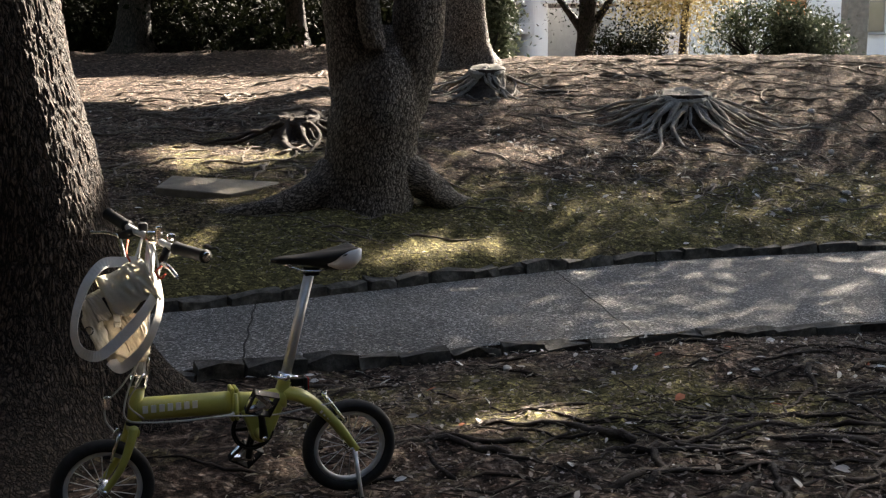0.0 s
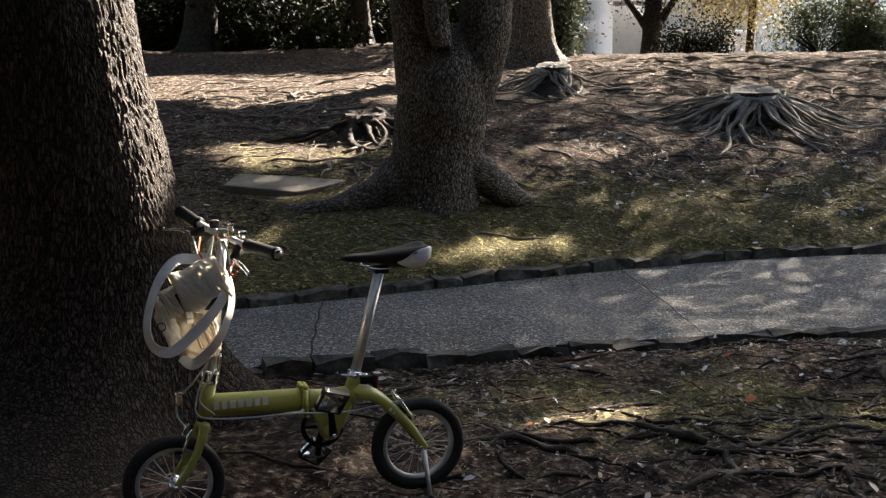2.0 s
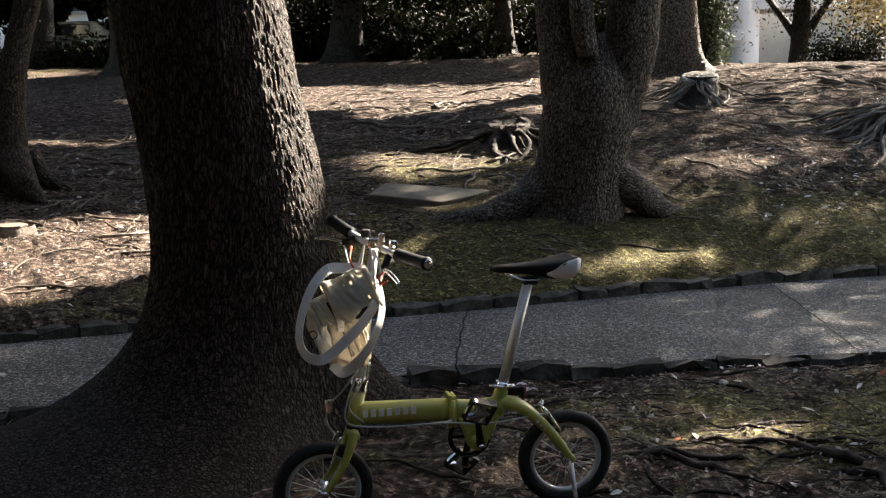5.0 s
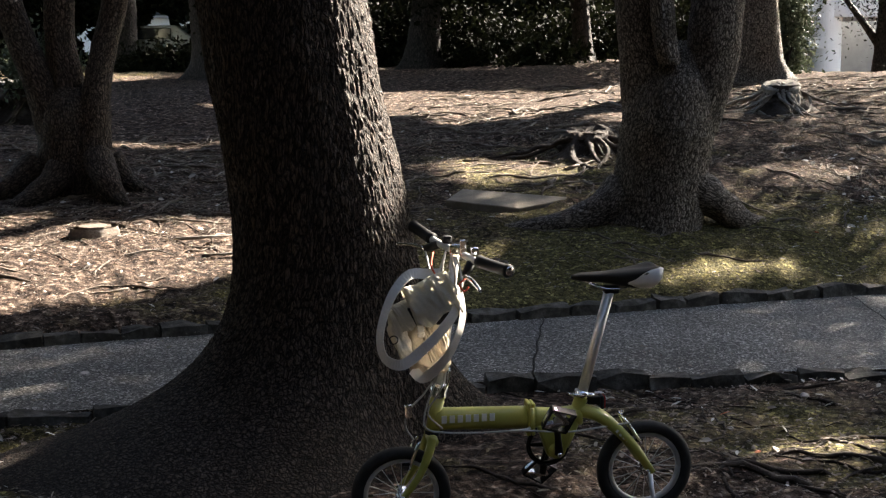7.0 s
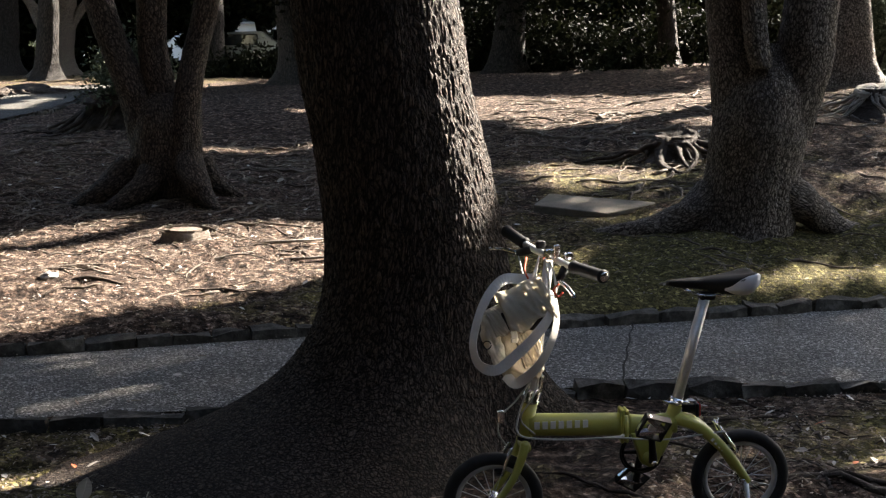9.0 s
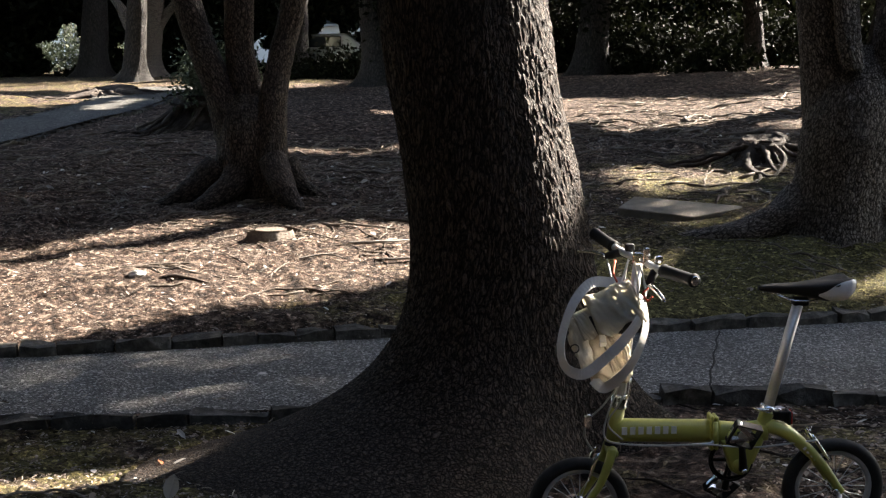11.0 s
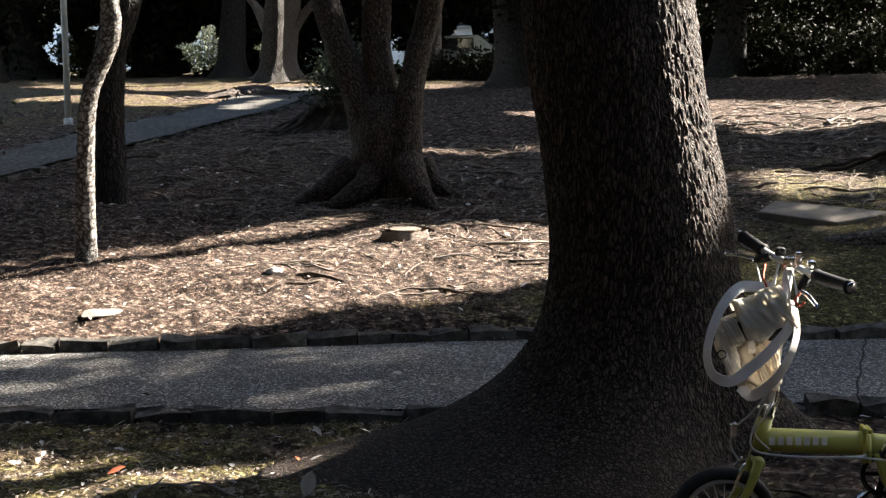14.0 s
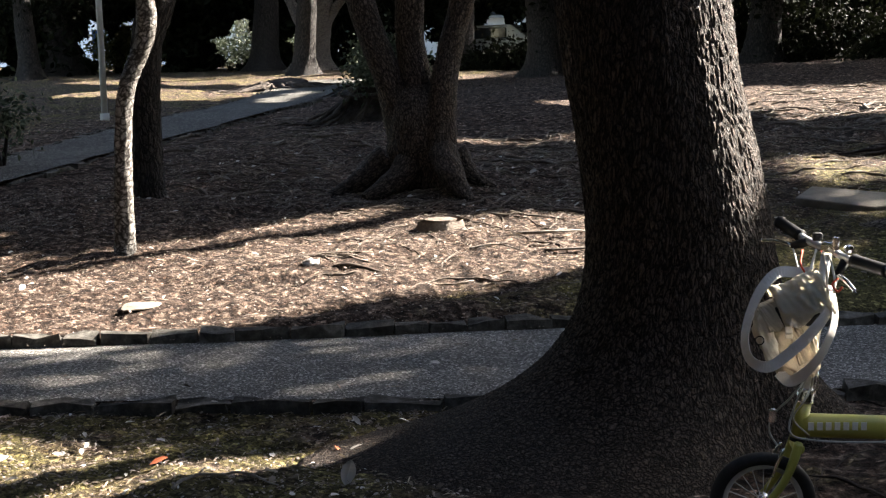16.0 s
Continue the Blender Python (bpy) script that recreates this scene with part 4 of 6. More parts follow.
def twig(label, x, y, turn, length, r, seed):
    """A crooked dry stick with a side shoot."""
    z = land(x, y)
    t = thing("twig", label, "twig", pose(x, y, z, 0, 0, turn))
    pts = [(length * (u - 0.5), 0.16 * length * math.sin(u * 4 + seed), r + 0.02 * math.sin(3 * u) + 0.006 * noise.noise(Vector((u * 4, seed, 0)))) for u in np.linspace(0, 1, 7)]
    tube("stick", pts, [r, 0.8 * r, 0.4 * r], ROOT_PALE, t, 8, n=22)
    tube("shoot", [pts[3], (pts[3][0] + 0.14 * length, pts[3][1] + 0.12 * length, pts[3][2] + 0.01), (pts[3][0] + 0.24 * length, pts[3][1] + 0.26 * length, pts[3][2] - 0.004)], [0.6 * r, 0.25 * r], ROOT_PALE, t, 7, n=10)
    return t


for k, (x, y, turn, length, r) in enumerate(((-3.22, 4.02, 60, 0.24, 0.008), (-3.08, 4.14, 10, 0.26, 0.006), (-3.55, 4.35, -20, 0.2, 0.005), (-3.75, 9.05, 30, 0.5, 0.014), (-3.45, 8.75, -5, 0.45, 0.011), (-3.3, 9.3, 65, 0.4, 0.012), (-4.0, 8.55, 15, 0.35, 0.008))):
    twig("crooked dry twig lying on the earth", x, y, turn, length, r, k)["group"] = "twigs on the earth"


# ---- kerbs ----
def kerb(name, label, line, x0, x1, width, top, seed, lengths=(0.2, 0.36), side=1, proud=None):
    """A row of rough stones along line, each an object of its own."""
    k = tagged(new(name), label, "kerb", kind="structure")
    pts = spline(line, 1200)
    seg = np.linalg.norm(np.diff(pts, axis=0), axis=1)
    s = np.concatenate([[0], np.cumsum(seg)])
    rng = random.Random(seed)
    u = s[np.argmin(abs(pts[:, 0] - x0))]
    end = s[np.argmin(abs(pts[:, 0] - x1))]
    while u < end:
        l = rng.uniform(*lengths)
        a = np.array([np.interp(u, s, pts[:, 0]), np.interp(u, s, pts[:, 1])])
        b = np.array([np.interp(u + l, s, pts[:, 0]), np.interp(u + l, s, pts[:, 1])])
        u += l + rng.uniform(-0.004, 0.006)
        d = b - a
        h = top + 0.16 + rng.uniform(-0.035, 0.03)
        bm = bmesh.new()
        bmesh.ops.create_cube(bm, size=1.0)
        bmesh.ops.subdivide_edges(bm, edges=bm.edges[:], cuts=1, use_grid_fill=True)
        sd = rng.uniform(0, 100)
        w = width * rng.uniform(0.85, 1.2)
        lift = proud[2] if proud and proud[0] < a[0] < proud[1] else 0.0
        for v in bm.verts:
            q = v.co.copy()
            full = sum(abs(c) > 0.4 for c in q)
            f = 0.93 if full == 3 else (0.98 if full == 2 else 1.0)
            n = noise.noise_vector(q * 1.7 + Vector((sd, 0, 0))) * 0.09
            v.co = Vector((q.x * f * l + n.x * 0.2, q.y * f * w + n.y * 0.4, q.z * (0.95 if full == 3 else 1) * h + n.z * 0.5))
        ob = part("stone", bm, STONE, k)
        m = (a + b) / 2
        base = ground_z(m[0], m[1])
        ob.matrix_world = pose(m[0] + side * 0.0, m[1], (0 if abs(base) < 0.2 else base) + top + lift - h / 2, rng.uniform(-3, 3), rng.uniform(-2, 2), math.degrees(math.atan2(d[1], d[0])))
    return k


shift = [(x, y + 0.05) for x, y in FAR_KERB]
kerb("kerb_far", "low dark rough-hewn kerb stones along the far side of the path", shift, -8.5, 6.0, 0.12, 0.074, 1)
shift = [(x, y - 0.05) for x, y in NEAR_KERB]
kerb("kerb_near", "low rough kerb stones sunk beside the path", shift, -6.5, 5.0, 0.11, 0.018, 2, (0.2, 0.4), proud=(-1.3, -0.45, 0.03))

# the path that winds away between the trees
WIND_L = [(-10.4, 8.6), (-11.39, 11.37), (-12.36, 14.5), (-13.37, 18.61), (-14.79, 22.16), (-16.3, 25.2), (-15.6, 27.0), (-14.2, 27.6)]
WIND_R = [(-8.9, 7.2), (-9.57, 9.51), (-10.33, 12.56), (-11.18, 15.49), (-12.44, 20.2), (-13.9, 23.4), (-13.6, 24.9), (-12.8, 25.6)]


def far_path():
    a, b = spline(WIND_L, 70), spline(WIND_R, 70)
    verts, faces = [], []
    for p, q in zip(a, b):
        for k in range(7):
            x, y = p + (q - p) * k / 6
            verts.append((x, y, land(x, y) * 0.3 + ground_z(x, y) * 0.7 + 0.06))
    for i in range(69):
        for k in range(6):
            faces.append((i * 7 + k, i * 7 + k + 1, (i + 1) * 7 + k + 1, (i + 1) * 7 + k))
    tagged(part("winding_path", mesh_from("winding_path", verts, faces, SHADE_ASPHALT, True)), "grey asphalt footpath winding uphill between trees", "path", kind="structure")


far_path()
kerb("kerb_winding_outer", "small pale kerb stones beside the winding path", sorted(WIND_L[:6], key=lambda p: -p[0])[1:], -11.4, -16.4, 0.1, 0.06, 3, (0.25, 0.4))
kerb("kerb_winding_inner", "small pale kerb stones beside the winding path", sorted(WIND_R[:6], key=lambda p: -p[0])[1:], -9.6, -14.1, 0.09, 0.035, 4, (0.25, 0.4))


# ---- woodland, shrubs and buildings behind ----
def far_tree(label, x, y, r, crown_z, radii, seed, lean=0.0, mat=BARK_DARK, leaves=LEAF_SHADE, clumps=120, fork=False, size=0.24):
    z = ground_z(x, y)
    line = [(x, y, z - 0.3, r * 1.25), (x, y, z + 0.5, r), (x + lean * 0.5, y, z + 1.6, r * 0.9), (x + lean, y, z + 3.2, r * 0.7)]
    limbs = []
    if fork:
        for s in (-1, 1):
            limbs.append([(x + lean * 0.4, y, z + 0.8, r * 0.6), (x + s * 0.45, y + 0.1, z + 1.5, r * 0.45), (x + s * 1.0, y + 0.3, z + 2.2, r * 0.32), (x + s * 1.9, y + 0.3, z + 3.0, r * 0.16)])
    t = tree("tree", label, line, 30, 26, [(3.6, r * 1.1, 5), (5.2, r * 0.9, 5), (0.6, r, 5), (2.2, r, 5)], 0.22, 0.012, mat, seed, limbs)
    crown(t, (x + lean, y, z + crown_z), radii, clumps, 90, size * 0.6, leaves, int(seed), spread=0.5, floor_z=z + 1.15)
    return t


DARK_LABEL = "dark evergreen tree in the shaded woodland"
for k, (x, y, r, cz, radii, lean) in enumerate((
        (-6.3, 27.3, 0.34, 3.6, (3.6, 2.5, 2.2), 0.2), (-3.3, 30.3, 0.22, 3.4, (3.4, 2.5, 2.2), -0.2), (-11.4, 28.3, 0.42, 3.6, (3.2, 2.6, 2.0), -0.2), (-8.8, 33.0, 0.3, 3.2, (3.6, 2.5, 2.2), 0.3),
        (-0.6, 27.0, 0.25, 3.2, (2.4, 2.0, 2.0), 0.3), (-16.2, 34.0, 0.35, 3.6, (3.0, 2.6, 1.8), 0.1), (-23.9, 35.7, 0.45, 3.6, (3.2, 2.6, 1.7), 0.2), (-29.7, 33.0, 0.55, 3.8, (3.4, 2.8, 1.8), -0.5),
        (-27.7, 29.3, 0.3, 3.9, (3.0, 2.6, 1.6), -0.2), (-19.5, 31.0, 0.3, 3.6, (2.6, 2.4, 1.6), 0.2), (-33.5, 36.0, 0.5, 4.0, (3.5, 3.0, 1.8), 0.4))):
    far = far_tree(DARK_LABEL, x, y, r, cz, radii, 60.0 + k, lean)
    # unseen second crowns, added to keep sun off the wood below
    if k in (0, 1, 3, 4, 2, 5, 9):
        crown(far, (x, y, 9.0), (5.0, 5.0, 2.4), 620, 34, 0.36, LEAF_SHADE, 160 + k, name="upper_crown", spread=0.9)
far_tree("old tree with pale sunlit roots beside the winding path", -21.45, 34.6, 0.5, 3.9, (2.8, 2.4, 1.6), 75.0, 0.4, mat=BARK, fork=True)
far_tree("dark spreading tree with low forked limbs before a white wall", 3.55, 33.4, 0.24, 2.3, (1.3, 1.0, 0.6), 76.0, 0.1, fork=True, clumps=36, size=0.14)
far_tree("small tree with yellow autumn leaves", 6.0, 33.5, 0.1, 2.2, (1.5, 1.2, 1.0), 77.0, 0.1, leaves=LEAF_GOLD, clumps=150, size=0.16)


# unseen trees added behind the viewer to block the low sky
for k, (x, y) in enumerate(((-9.0, -2.0), (-5.5, -6.5), (0.0, -8.0), (5.5, -6.0), (9.0, -1.0), (10.5, 5.5), (-2.5, -13.0), (3.5, -13.5))):
    far_tree("unseen evergreen tree added to block sky light", x, y, 0.3, 3.6, (3.2, 3.0, 2.8), 110.0 + k, 0.1, clumps=190, size=0.4)


# unseen trees added on the left to shut sky light off the winding path
for k, (x, y) in enumerate(((-15.5, 11.5), (-19.5, 17.0))):
    t = far_tree("unseen evergreen tree added to block sky light", x, y, 0.3, 5.5, (3.0, 3.0, 1.5), 125.0 + k, 0.1, clumps=60, size=0.4)
    crown(t, (x, y, 8.6), (5.6, 5.6, 1.8), 220, 40, 0.3, LEAF_SHADE, 130 + k, name="upper_crown", spread=0.6)


def shrub(label, x, y, radii, z, mat, seed, clumps, size=0.14, per=34, spread=0.22):
    s = thing("shrub", label, "shrub", pose(0, 0, 0))
    g = ground_z(x, y)
    rng = random.Random(seed)
    for i in range(5):
        a = rng.uniform(0, 6.28)
        tube("stem", [(x, y, g - 0.05), (x + 0.3 * math.cos(a) * radii[0], y + 0.3 * math.sin(a) * radii[1], (g + z) / 2), (x + 0.6 * math.cos(a) * radii[0], y + 0.6 * math.sin(a) * radii[1], z)], [0.03, 0.012], BARK_DARK, s, 7, n=8)
    crown(s, (x, y, z), radii, clumps, per, size, mat, seed, name="foliage", gaps=False, spread=spread)
    return s


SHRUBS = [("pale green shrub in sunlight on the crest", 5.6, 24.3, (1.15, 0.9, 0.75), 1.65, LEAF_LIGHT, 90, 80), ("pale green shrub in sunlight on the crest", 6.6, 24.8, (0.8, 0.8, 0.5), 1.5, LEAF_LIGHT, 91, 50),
          ("dark green shrub behind the crest", 4.1, 29.5, (0.8, 0.8, 0.65), 1.5, LEAF_SHADE, 92, 60), ("olive shrub beside the crest tree", 0.7, 19.6, (0.2, 0.35, 0.75), 1.75, LEAF_LIGHT, 93, 50),
          ("low green shrub under the trees", -2.6, 26.5, (1.8, 0.7, 0.35), 1.35, LEAF_SHADE, 94, 60), ("low green shrub under the trees", -5.0, 28.0, (1.6, 0.7, 0.4), 1.4, LEAF_SHADE, 95, 60),
          ("clipped dark hedge before the parked cars", -12.6, 33.5, (3.6, 0.6, 0.32), 1.25, LEAF_SHADE, 96, 260), ("green shrub beyond the winding path", -15.3, 27.0, (0.5, 0.4, 0.35), 1.3, LEAF_LIGHT, 97, 50),
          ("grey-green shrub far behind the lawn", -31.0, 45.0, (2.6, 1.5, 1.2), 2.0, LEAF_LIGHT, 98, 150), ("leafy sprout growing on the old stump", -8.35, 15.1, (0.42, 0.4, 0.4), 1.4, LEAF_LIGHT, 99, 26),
          ("dark undergrowth at the wood's edge", -7.8, 31.0, (3.2, 0.9, 0.8), 1.7, LEAF_SHADE, 100, 240), ("dark undergrowth at the wood's edge", -1.8, 32.5, (3.2, 0.9, 0.9), 1.8, LEAF_SHADE, 101, 240),
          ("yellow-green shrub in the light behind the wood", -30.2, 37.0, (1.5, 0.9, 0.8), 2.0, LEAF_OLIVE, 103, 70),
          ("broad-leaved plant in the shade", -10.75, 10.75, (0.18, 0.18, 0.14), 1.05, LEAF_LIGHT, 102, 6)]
for label, x, y, radii, z, mat, seed, clumps in SHRUBS:
    shrub(label, x, y, radii, z, mat, seed, clumps, size=0.075 if radii[0] < 1.3 else 0.15, per=130 if radii[0] < 1.3 else 80, spread=0.16 if radii[0] < 1.3 else 0.3)


# openings low in the far foliage: bearing from, to, height from, to
OPENINGS = [(38.2, 41.2, 1.2, 2.9), (33.7, 35.8, 1.2, 2.9), (31.9, 32.6, 1.0, 2.9), (26.3, 27.1, 1.4, 2.6), (22.0, 24.9, 0.9, 3.0), (11.9, 12.4, 1.0, 1.9), (6.2, 6.6, 1.0, 1.7), (1.5, 2.0, 1.0, 1.9), (44.5, 46.0, 1.0, 2.6)]


def wood_edge():
    """The dark wall of foliage at the back of the wood, with openings low down."""
    rng = np.random.default_rng(8)
    cs = []
    for _ in range(2600):
        a = radians(rng.uniform(-2.5, 52))
        d = rng.uniform(44, 50)
        cs.append((-d * math.sin(a), d * math.cos(a), 0.8 + rng.uniform(0, 1) * 6.5))
    # high band out of view, added to keep the sun off the wood
    for _ in range(1500):
        a = radians(rng.uniform(-2, 52))
        d = rng.uniform(47, 54)
        cs.append((-d * math.sin(a), d * math.cos(a), rng.uniform(6, 14)))
    v, f = leaf_arrays(cs, 0.34, 80, 0.7, rng)
    q = v.reshape(-1, 4, 3)
    c = q.mean(1)
    a = np.degrees(np.arctan2(-c[:, 0], c[:, 1])) + 0.25 * np.sin(c[:, 2] * 5.0) + 0.12 * np.sin(c[:, 2] * 13.0)
    z = c[:, 2] + 0.3 * np.sin(a * 4.1) + 0.15 * np.sin(a * 11.0)
    keep = a > -2.2
    for a0, a1, z0, z1 in OPENINGS:
        keep &= ~((a0 < a) & (a < a1) & (z0 < z) & (z < z1))
    q = q[keep]
    i = np.arange(len(q)) * 4
    f = np.concatenate([np.stack([i, i + 1, i + 2], 1), np.stack([i, i + 2, i + 3], 1)]).tolist()
    tagged(part("far_foliage", mesh_from("far_foliage", q.reshape(-1, 3), f, LEAF_SHADE)), "dark mass of evergreen foliage at the back", "trees", kind="stuff")

    # unseen ring of foliage, added to cut sky light from behind
    cs = []
    for _ in range(4200):
        a = radians(rng.uniform(62, 292))
        d = rng.uniform(14, 19)
        cs.append(np.array([-d * math.sin(a), d * math.cos(a), rng.uniform(0, 18)]))
    v, f = leaf_arrays(cs, 0.7, 34, 0.7, rng)
    tagged(part("foliage_behind", mesh_from("foliage_behind", v, f, LEAF_SHADE)), "unseen dark evergreen foliage added behind the viewer to block the sky", "trees", kind="stuff")


wood_edge()


# the white building on the right
def window_at(parent, x, y, z, w, h):
    win = part("window", box((w, 0.08, h), (x, y, z), 0.01), GREY_WALL, parent)
    part("pane", box((w - 0.12, 0.04, h - 0.12), (x, y - 0.03, z), 0.005), GLASS_DARK, win)
    part("mullion", box((0.05, 0.05, h - 0.1), (x, y - 0.05, z), 0.005), WHITE_WALL, win)
    part("sill", box((w + 0.1, 0.14, 0.06), (x, y - 0.05, z - h / 2 - 0.03), 0.01), GREY_WALL, win)


hall = thing("building", "white rendered building on round white columns", "building", pose(0, 0, 0))
bm = bmesh.new()
bmesh.ops.create_cone(bm, segments=40, radius1=0.56, radius2=0.56, depth=5.0, cap_ends=True)
bmesh.ops.translate(bm, vec=(3.0, 45.5, 2.4), verts=bm.verts)
part("column", bm, WHITE_WALL, hall, "round white column")
part("canopy", box((4.0, 6.0, 2.6), (4.25, 48.0, 4.12), 0.03), WHITE_WALL, hall, "white overhanging upper storey")
part("wall", box((7.5, 0.4, 6.0), (6.0, 53.0, 2.0), 0.02), GREY_WALL, hall, "pale grey wall")
part("panel", box((0.7, 0.04, 0.35), (2.72, 44.93, 2.0), 0.005, Matrix.Rotation(0.0, 4, "Z")), WHITE_WALL, hall)
block = thing("building", "pale apartment building with concrete pillars", "building", pose(0, 0, 0))
part("wall", box((21.0, 0.5, 9.0), (18.5, 56.0, 4.0), 0.02), WHITE_WALL, block)
part("roof", box((16.4, 4.0, 0.3), (20.0, 57.5, 8.65), 0.02), GREY_WALL, block)
ORANGE = material("orange_tile", [(0.3, (0.45, 0.16, 0.06)), (0.7, (0.55, 0.22, 0.09))], 6, bump=0.2)
part("tile_panel", box((1.2, 0.1, 3.0), (14.4, 55.6, 2.6), 0.01), ORANGE, block, "orange tiled wall panel")
for x in (15.5, 20.5, 25.5):
    part("pillar", box((0.82, 0.8, 7.0), (x, 50.6, 3.0), 0.04), CONCRETE, block, "square concrete pillar")
part("beam", box((12.0, 0.8, 0.6), (20.5, 50.6, 6.4), 0.03), CONCRETE, block)
for z in (2.6, 5.4):
    for x in (17.6, 19.6, 22.5, 24.5):
        window_at(block, x, 55.72, z, 1.5, 1.4)
part("fence_panel", box((1.0, 0.06, 1.3), (7.2, 42.0, 1.2), 0.02), WHITE_WALL, tagged(new("sign_board"), "small white board behind the crest", "board"), "")
BLUE = material("blue_sheet", [(0.3, (0.05, 0.12, 0.28)), (0.7, (0.07, 0.17, 0.36))], 3, bump=0.1)
left_house = thing("building", "white house seen between the trees", "building", pose(0, 0, 0))
part("wall", box((26.0, 0.4, 7.0), (-48.0, 60.0, 3.4), 0.02), WHITE_WALL, left_house)
part("roof", box((26.6, 3.0, 0.3), (-48.0, 61.0, 7.0), 0.02), GREY_WALL, left_house)
for x in (-44.0, -41.0, -38.4):
    window_at(left_house, x, 59.74, 3.4, 1.4, 1.2)
mid_house = thing("building", "white house beyond the parked cars", "building", pose(0, 0, 0))
part("wall", box((30.0, 0.4, 7.0), (-18.5, 58.0, 3.5), 0.02), WHITE_WALL, mid_house)
part("roof", box((30.6, 3.0, 0.3), (-18.5, 59.0, 7.1), 0.02), GREY_WALL, mid_house)
for x in (-26.0, -23.0, -20.0):
    window_at(mid_house, x, 57.74, 4.0, 1.6, 1.2)
part("pole", box((0.5, 0.1, 1.1), (-34.6, 40.4, 2.3), 0.02), BLUE, tagged(new("sign"), "blue sign seen between trunks", "sign"), "")
TYRE = material("black_rubber", [(0.3, (0.012, 0.012, 0.012)), (0.7, (0.03, 0.03, 0.03))], 20, rough=0.75, bump=0.3, bump_scale=120, bump_dist=0.003)
CAR_PAINT = material("white_car_paint", [(0.3, (0.72, 0.73, 0.74)), (0.7, (0.8, 0.8, 0.8))], 1, rough=0.25, bump=0, coat=0.6, fine=0.03)


def car(x, y, turn):
    c = thing("car", "white parked car beyond the hedge", "car", pose(x, y, 1.15, 0, 0, turn))
    bm = bmesh.new()
    prof = [(-2.1, 0.3), (-2.1, 0.85), (-1.75, 0.95), (-1.35, 1.45), (0.5, 1.48), (1.15, 0.98), (2.0, 0.82), (2.1, 0.3)]
    l = [bm.verts.new((a, -0.82, b)) for a, b in prof]
    r = [bm.verts.new((a, 0.82, b)) for a, b in prof]
    bm.faces.new(l)
    bm.faces.new(r[::-1])
    for i in range(len(prof)):
        j = (i + 1) % len(prof)
        bm.faces.new((l[j], l[i], r[i], r[j]))
    bmesh.ops.recalc_face_normals(bm, faces=bm.faces[:])
    bmesh.ops.bevel(bm, geom=bm.edges[:], offset=0.06, segments=3, affect="EDGES", profile=0.5)
    part("body", bm, CAR_PAINT, c)
    for s in (-1, 1):
        part("side_window", box((1.5, 0.03, 0.36), (-0.4, s * 0.825, 1.2), 0.03), GLASS_DARK, c)
    part("windscreen", box((0.05, 1.4, 0.6), (0.84, 0, 1.24), 0.02, Matrix.Rotation(0.0, 4, "Y")), GLASS_DARK, c)
    for a in (-1.3, 1.3):
        for s in (-1, 1):
            bm = bmesh.new()
            bmesh.ops.create_cone(bm, segments=24, radius1=0.31, radius2=0.31, depth=0.2, cap_ends=True)
            bmesh.ops.bevel(bm, geom=bm.edges[:], offset=0.03, segments=2, affect="EDGES")
            bmesh.ops.rotate(bm, matrix=Matrix.Rotation(radians(90), 3, "X"), verts=bm.verts)
            bmesh.ops.translate(bm, vec=(a, s * 0.75, 0.31), verts=bm.verts)
            part("wheel", bm, TYRE, c)


car(-18.4, 41.9, 10)
car(-13.6, 43.5, 10)


def lamp_post(label, x, y, height, r, globe):
    z = ground_z(x, y)
    p = thing("lamp_post", label, "lamp post", pose(x, y, z))
    steel = PALE_STEEL
    tube("pole", [(0, 0, -0.1), (0, 0, height)], [r, r * 0.8], steel, p, 16)
    tube("base_collar", [(0, 0, -0.05), (0, 0, 0.12)], [r * 1.5, r * 1.35], steel, p, 16)
    if globe:
        bm = bmesh.new()
        bmesh.ops.create_uvsphere(bm, u_segments=24, v_segments=16, radius=0.2)
        bmesh.ops.scale(bm, vec=(1, 1, 0.85), verts=bm.verts)
        bmesh.ops.translate(bm, vec=(0, 0, height + 0.12), verts=bm.verts)
        part("globe", bm, WHITE_WALL, p, "white glass globe")
        tube("cap", [(0, 0, height + 0.26), (0, 0, height + 0.32)], [0.16, 0.05], steel, p, 16)
    return p


PALE_STEEL = material("painted_steel", [(0.3, (0.42, 0.42, 0.4)), (0.7, (0.58, 0.58, 0.56))], 5, rough=0.45, bump=0.1, fine=0.1)
lamp_post("slim pale steel lamp post beside the path", -13.71, 15.94, 5.0, 0.05, False)
lamp_post("lamp post with a white globe among the trees", -12.05, 30.5, 0.95, 0.05, True)


# ---- the folding bicycle ----
PAINT = material("lime_green_paint", [(0.3, (0.36, 0.35, 0.075)), (0.7, (0.42, 0.41, 0.095))], 9, rough=0.35, bump=0.08, bump_scale=200, bump_dist=0.001, fine=0.08, coat=0.3, spec=0.5)
ALLOY = material("brushed_alloy", [(0.3, (0.5, 0.5, 0.5)), (0.7, (0.68, 0.68, 0.67))], 20, rough=0.35, bump=0.1, bump_scale=150, bump_dist=0.001, metal=0.4, fine=0.15)
CHROME = material("chrome", [(0.3, (0.72, 0.73, 0.75)), (0.7, (0.82, 0.83, 0.85))], 20, rough=0.16, bump=0, metal=1.0, fine=0.03)
PLASTIC = material("black_plastic", [(0.3, (0.008, 0.008, 0.009)), (0.7, (0.012, 0.012, 0.013))], 30, rough=0.6, spec=0.2, bump=0.2, bump_scale=200, bump_dist=0.001)
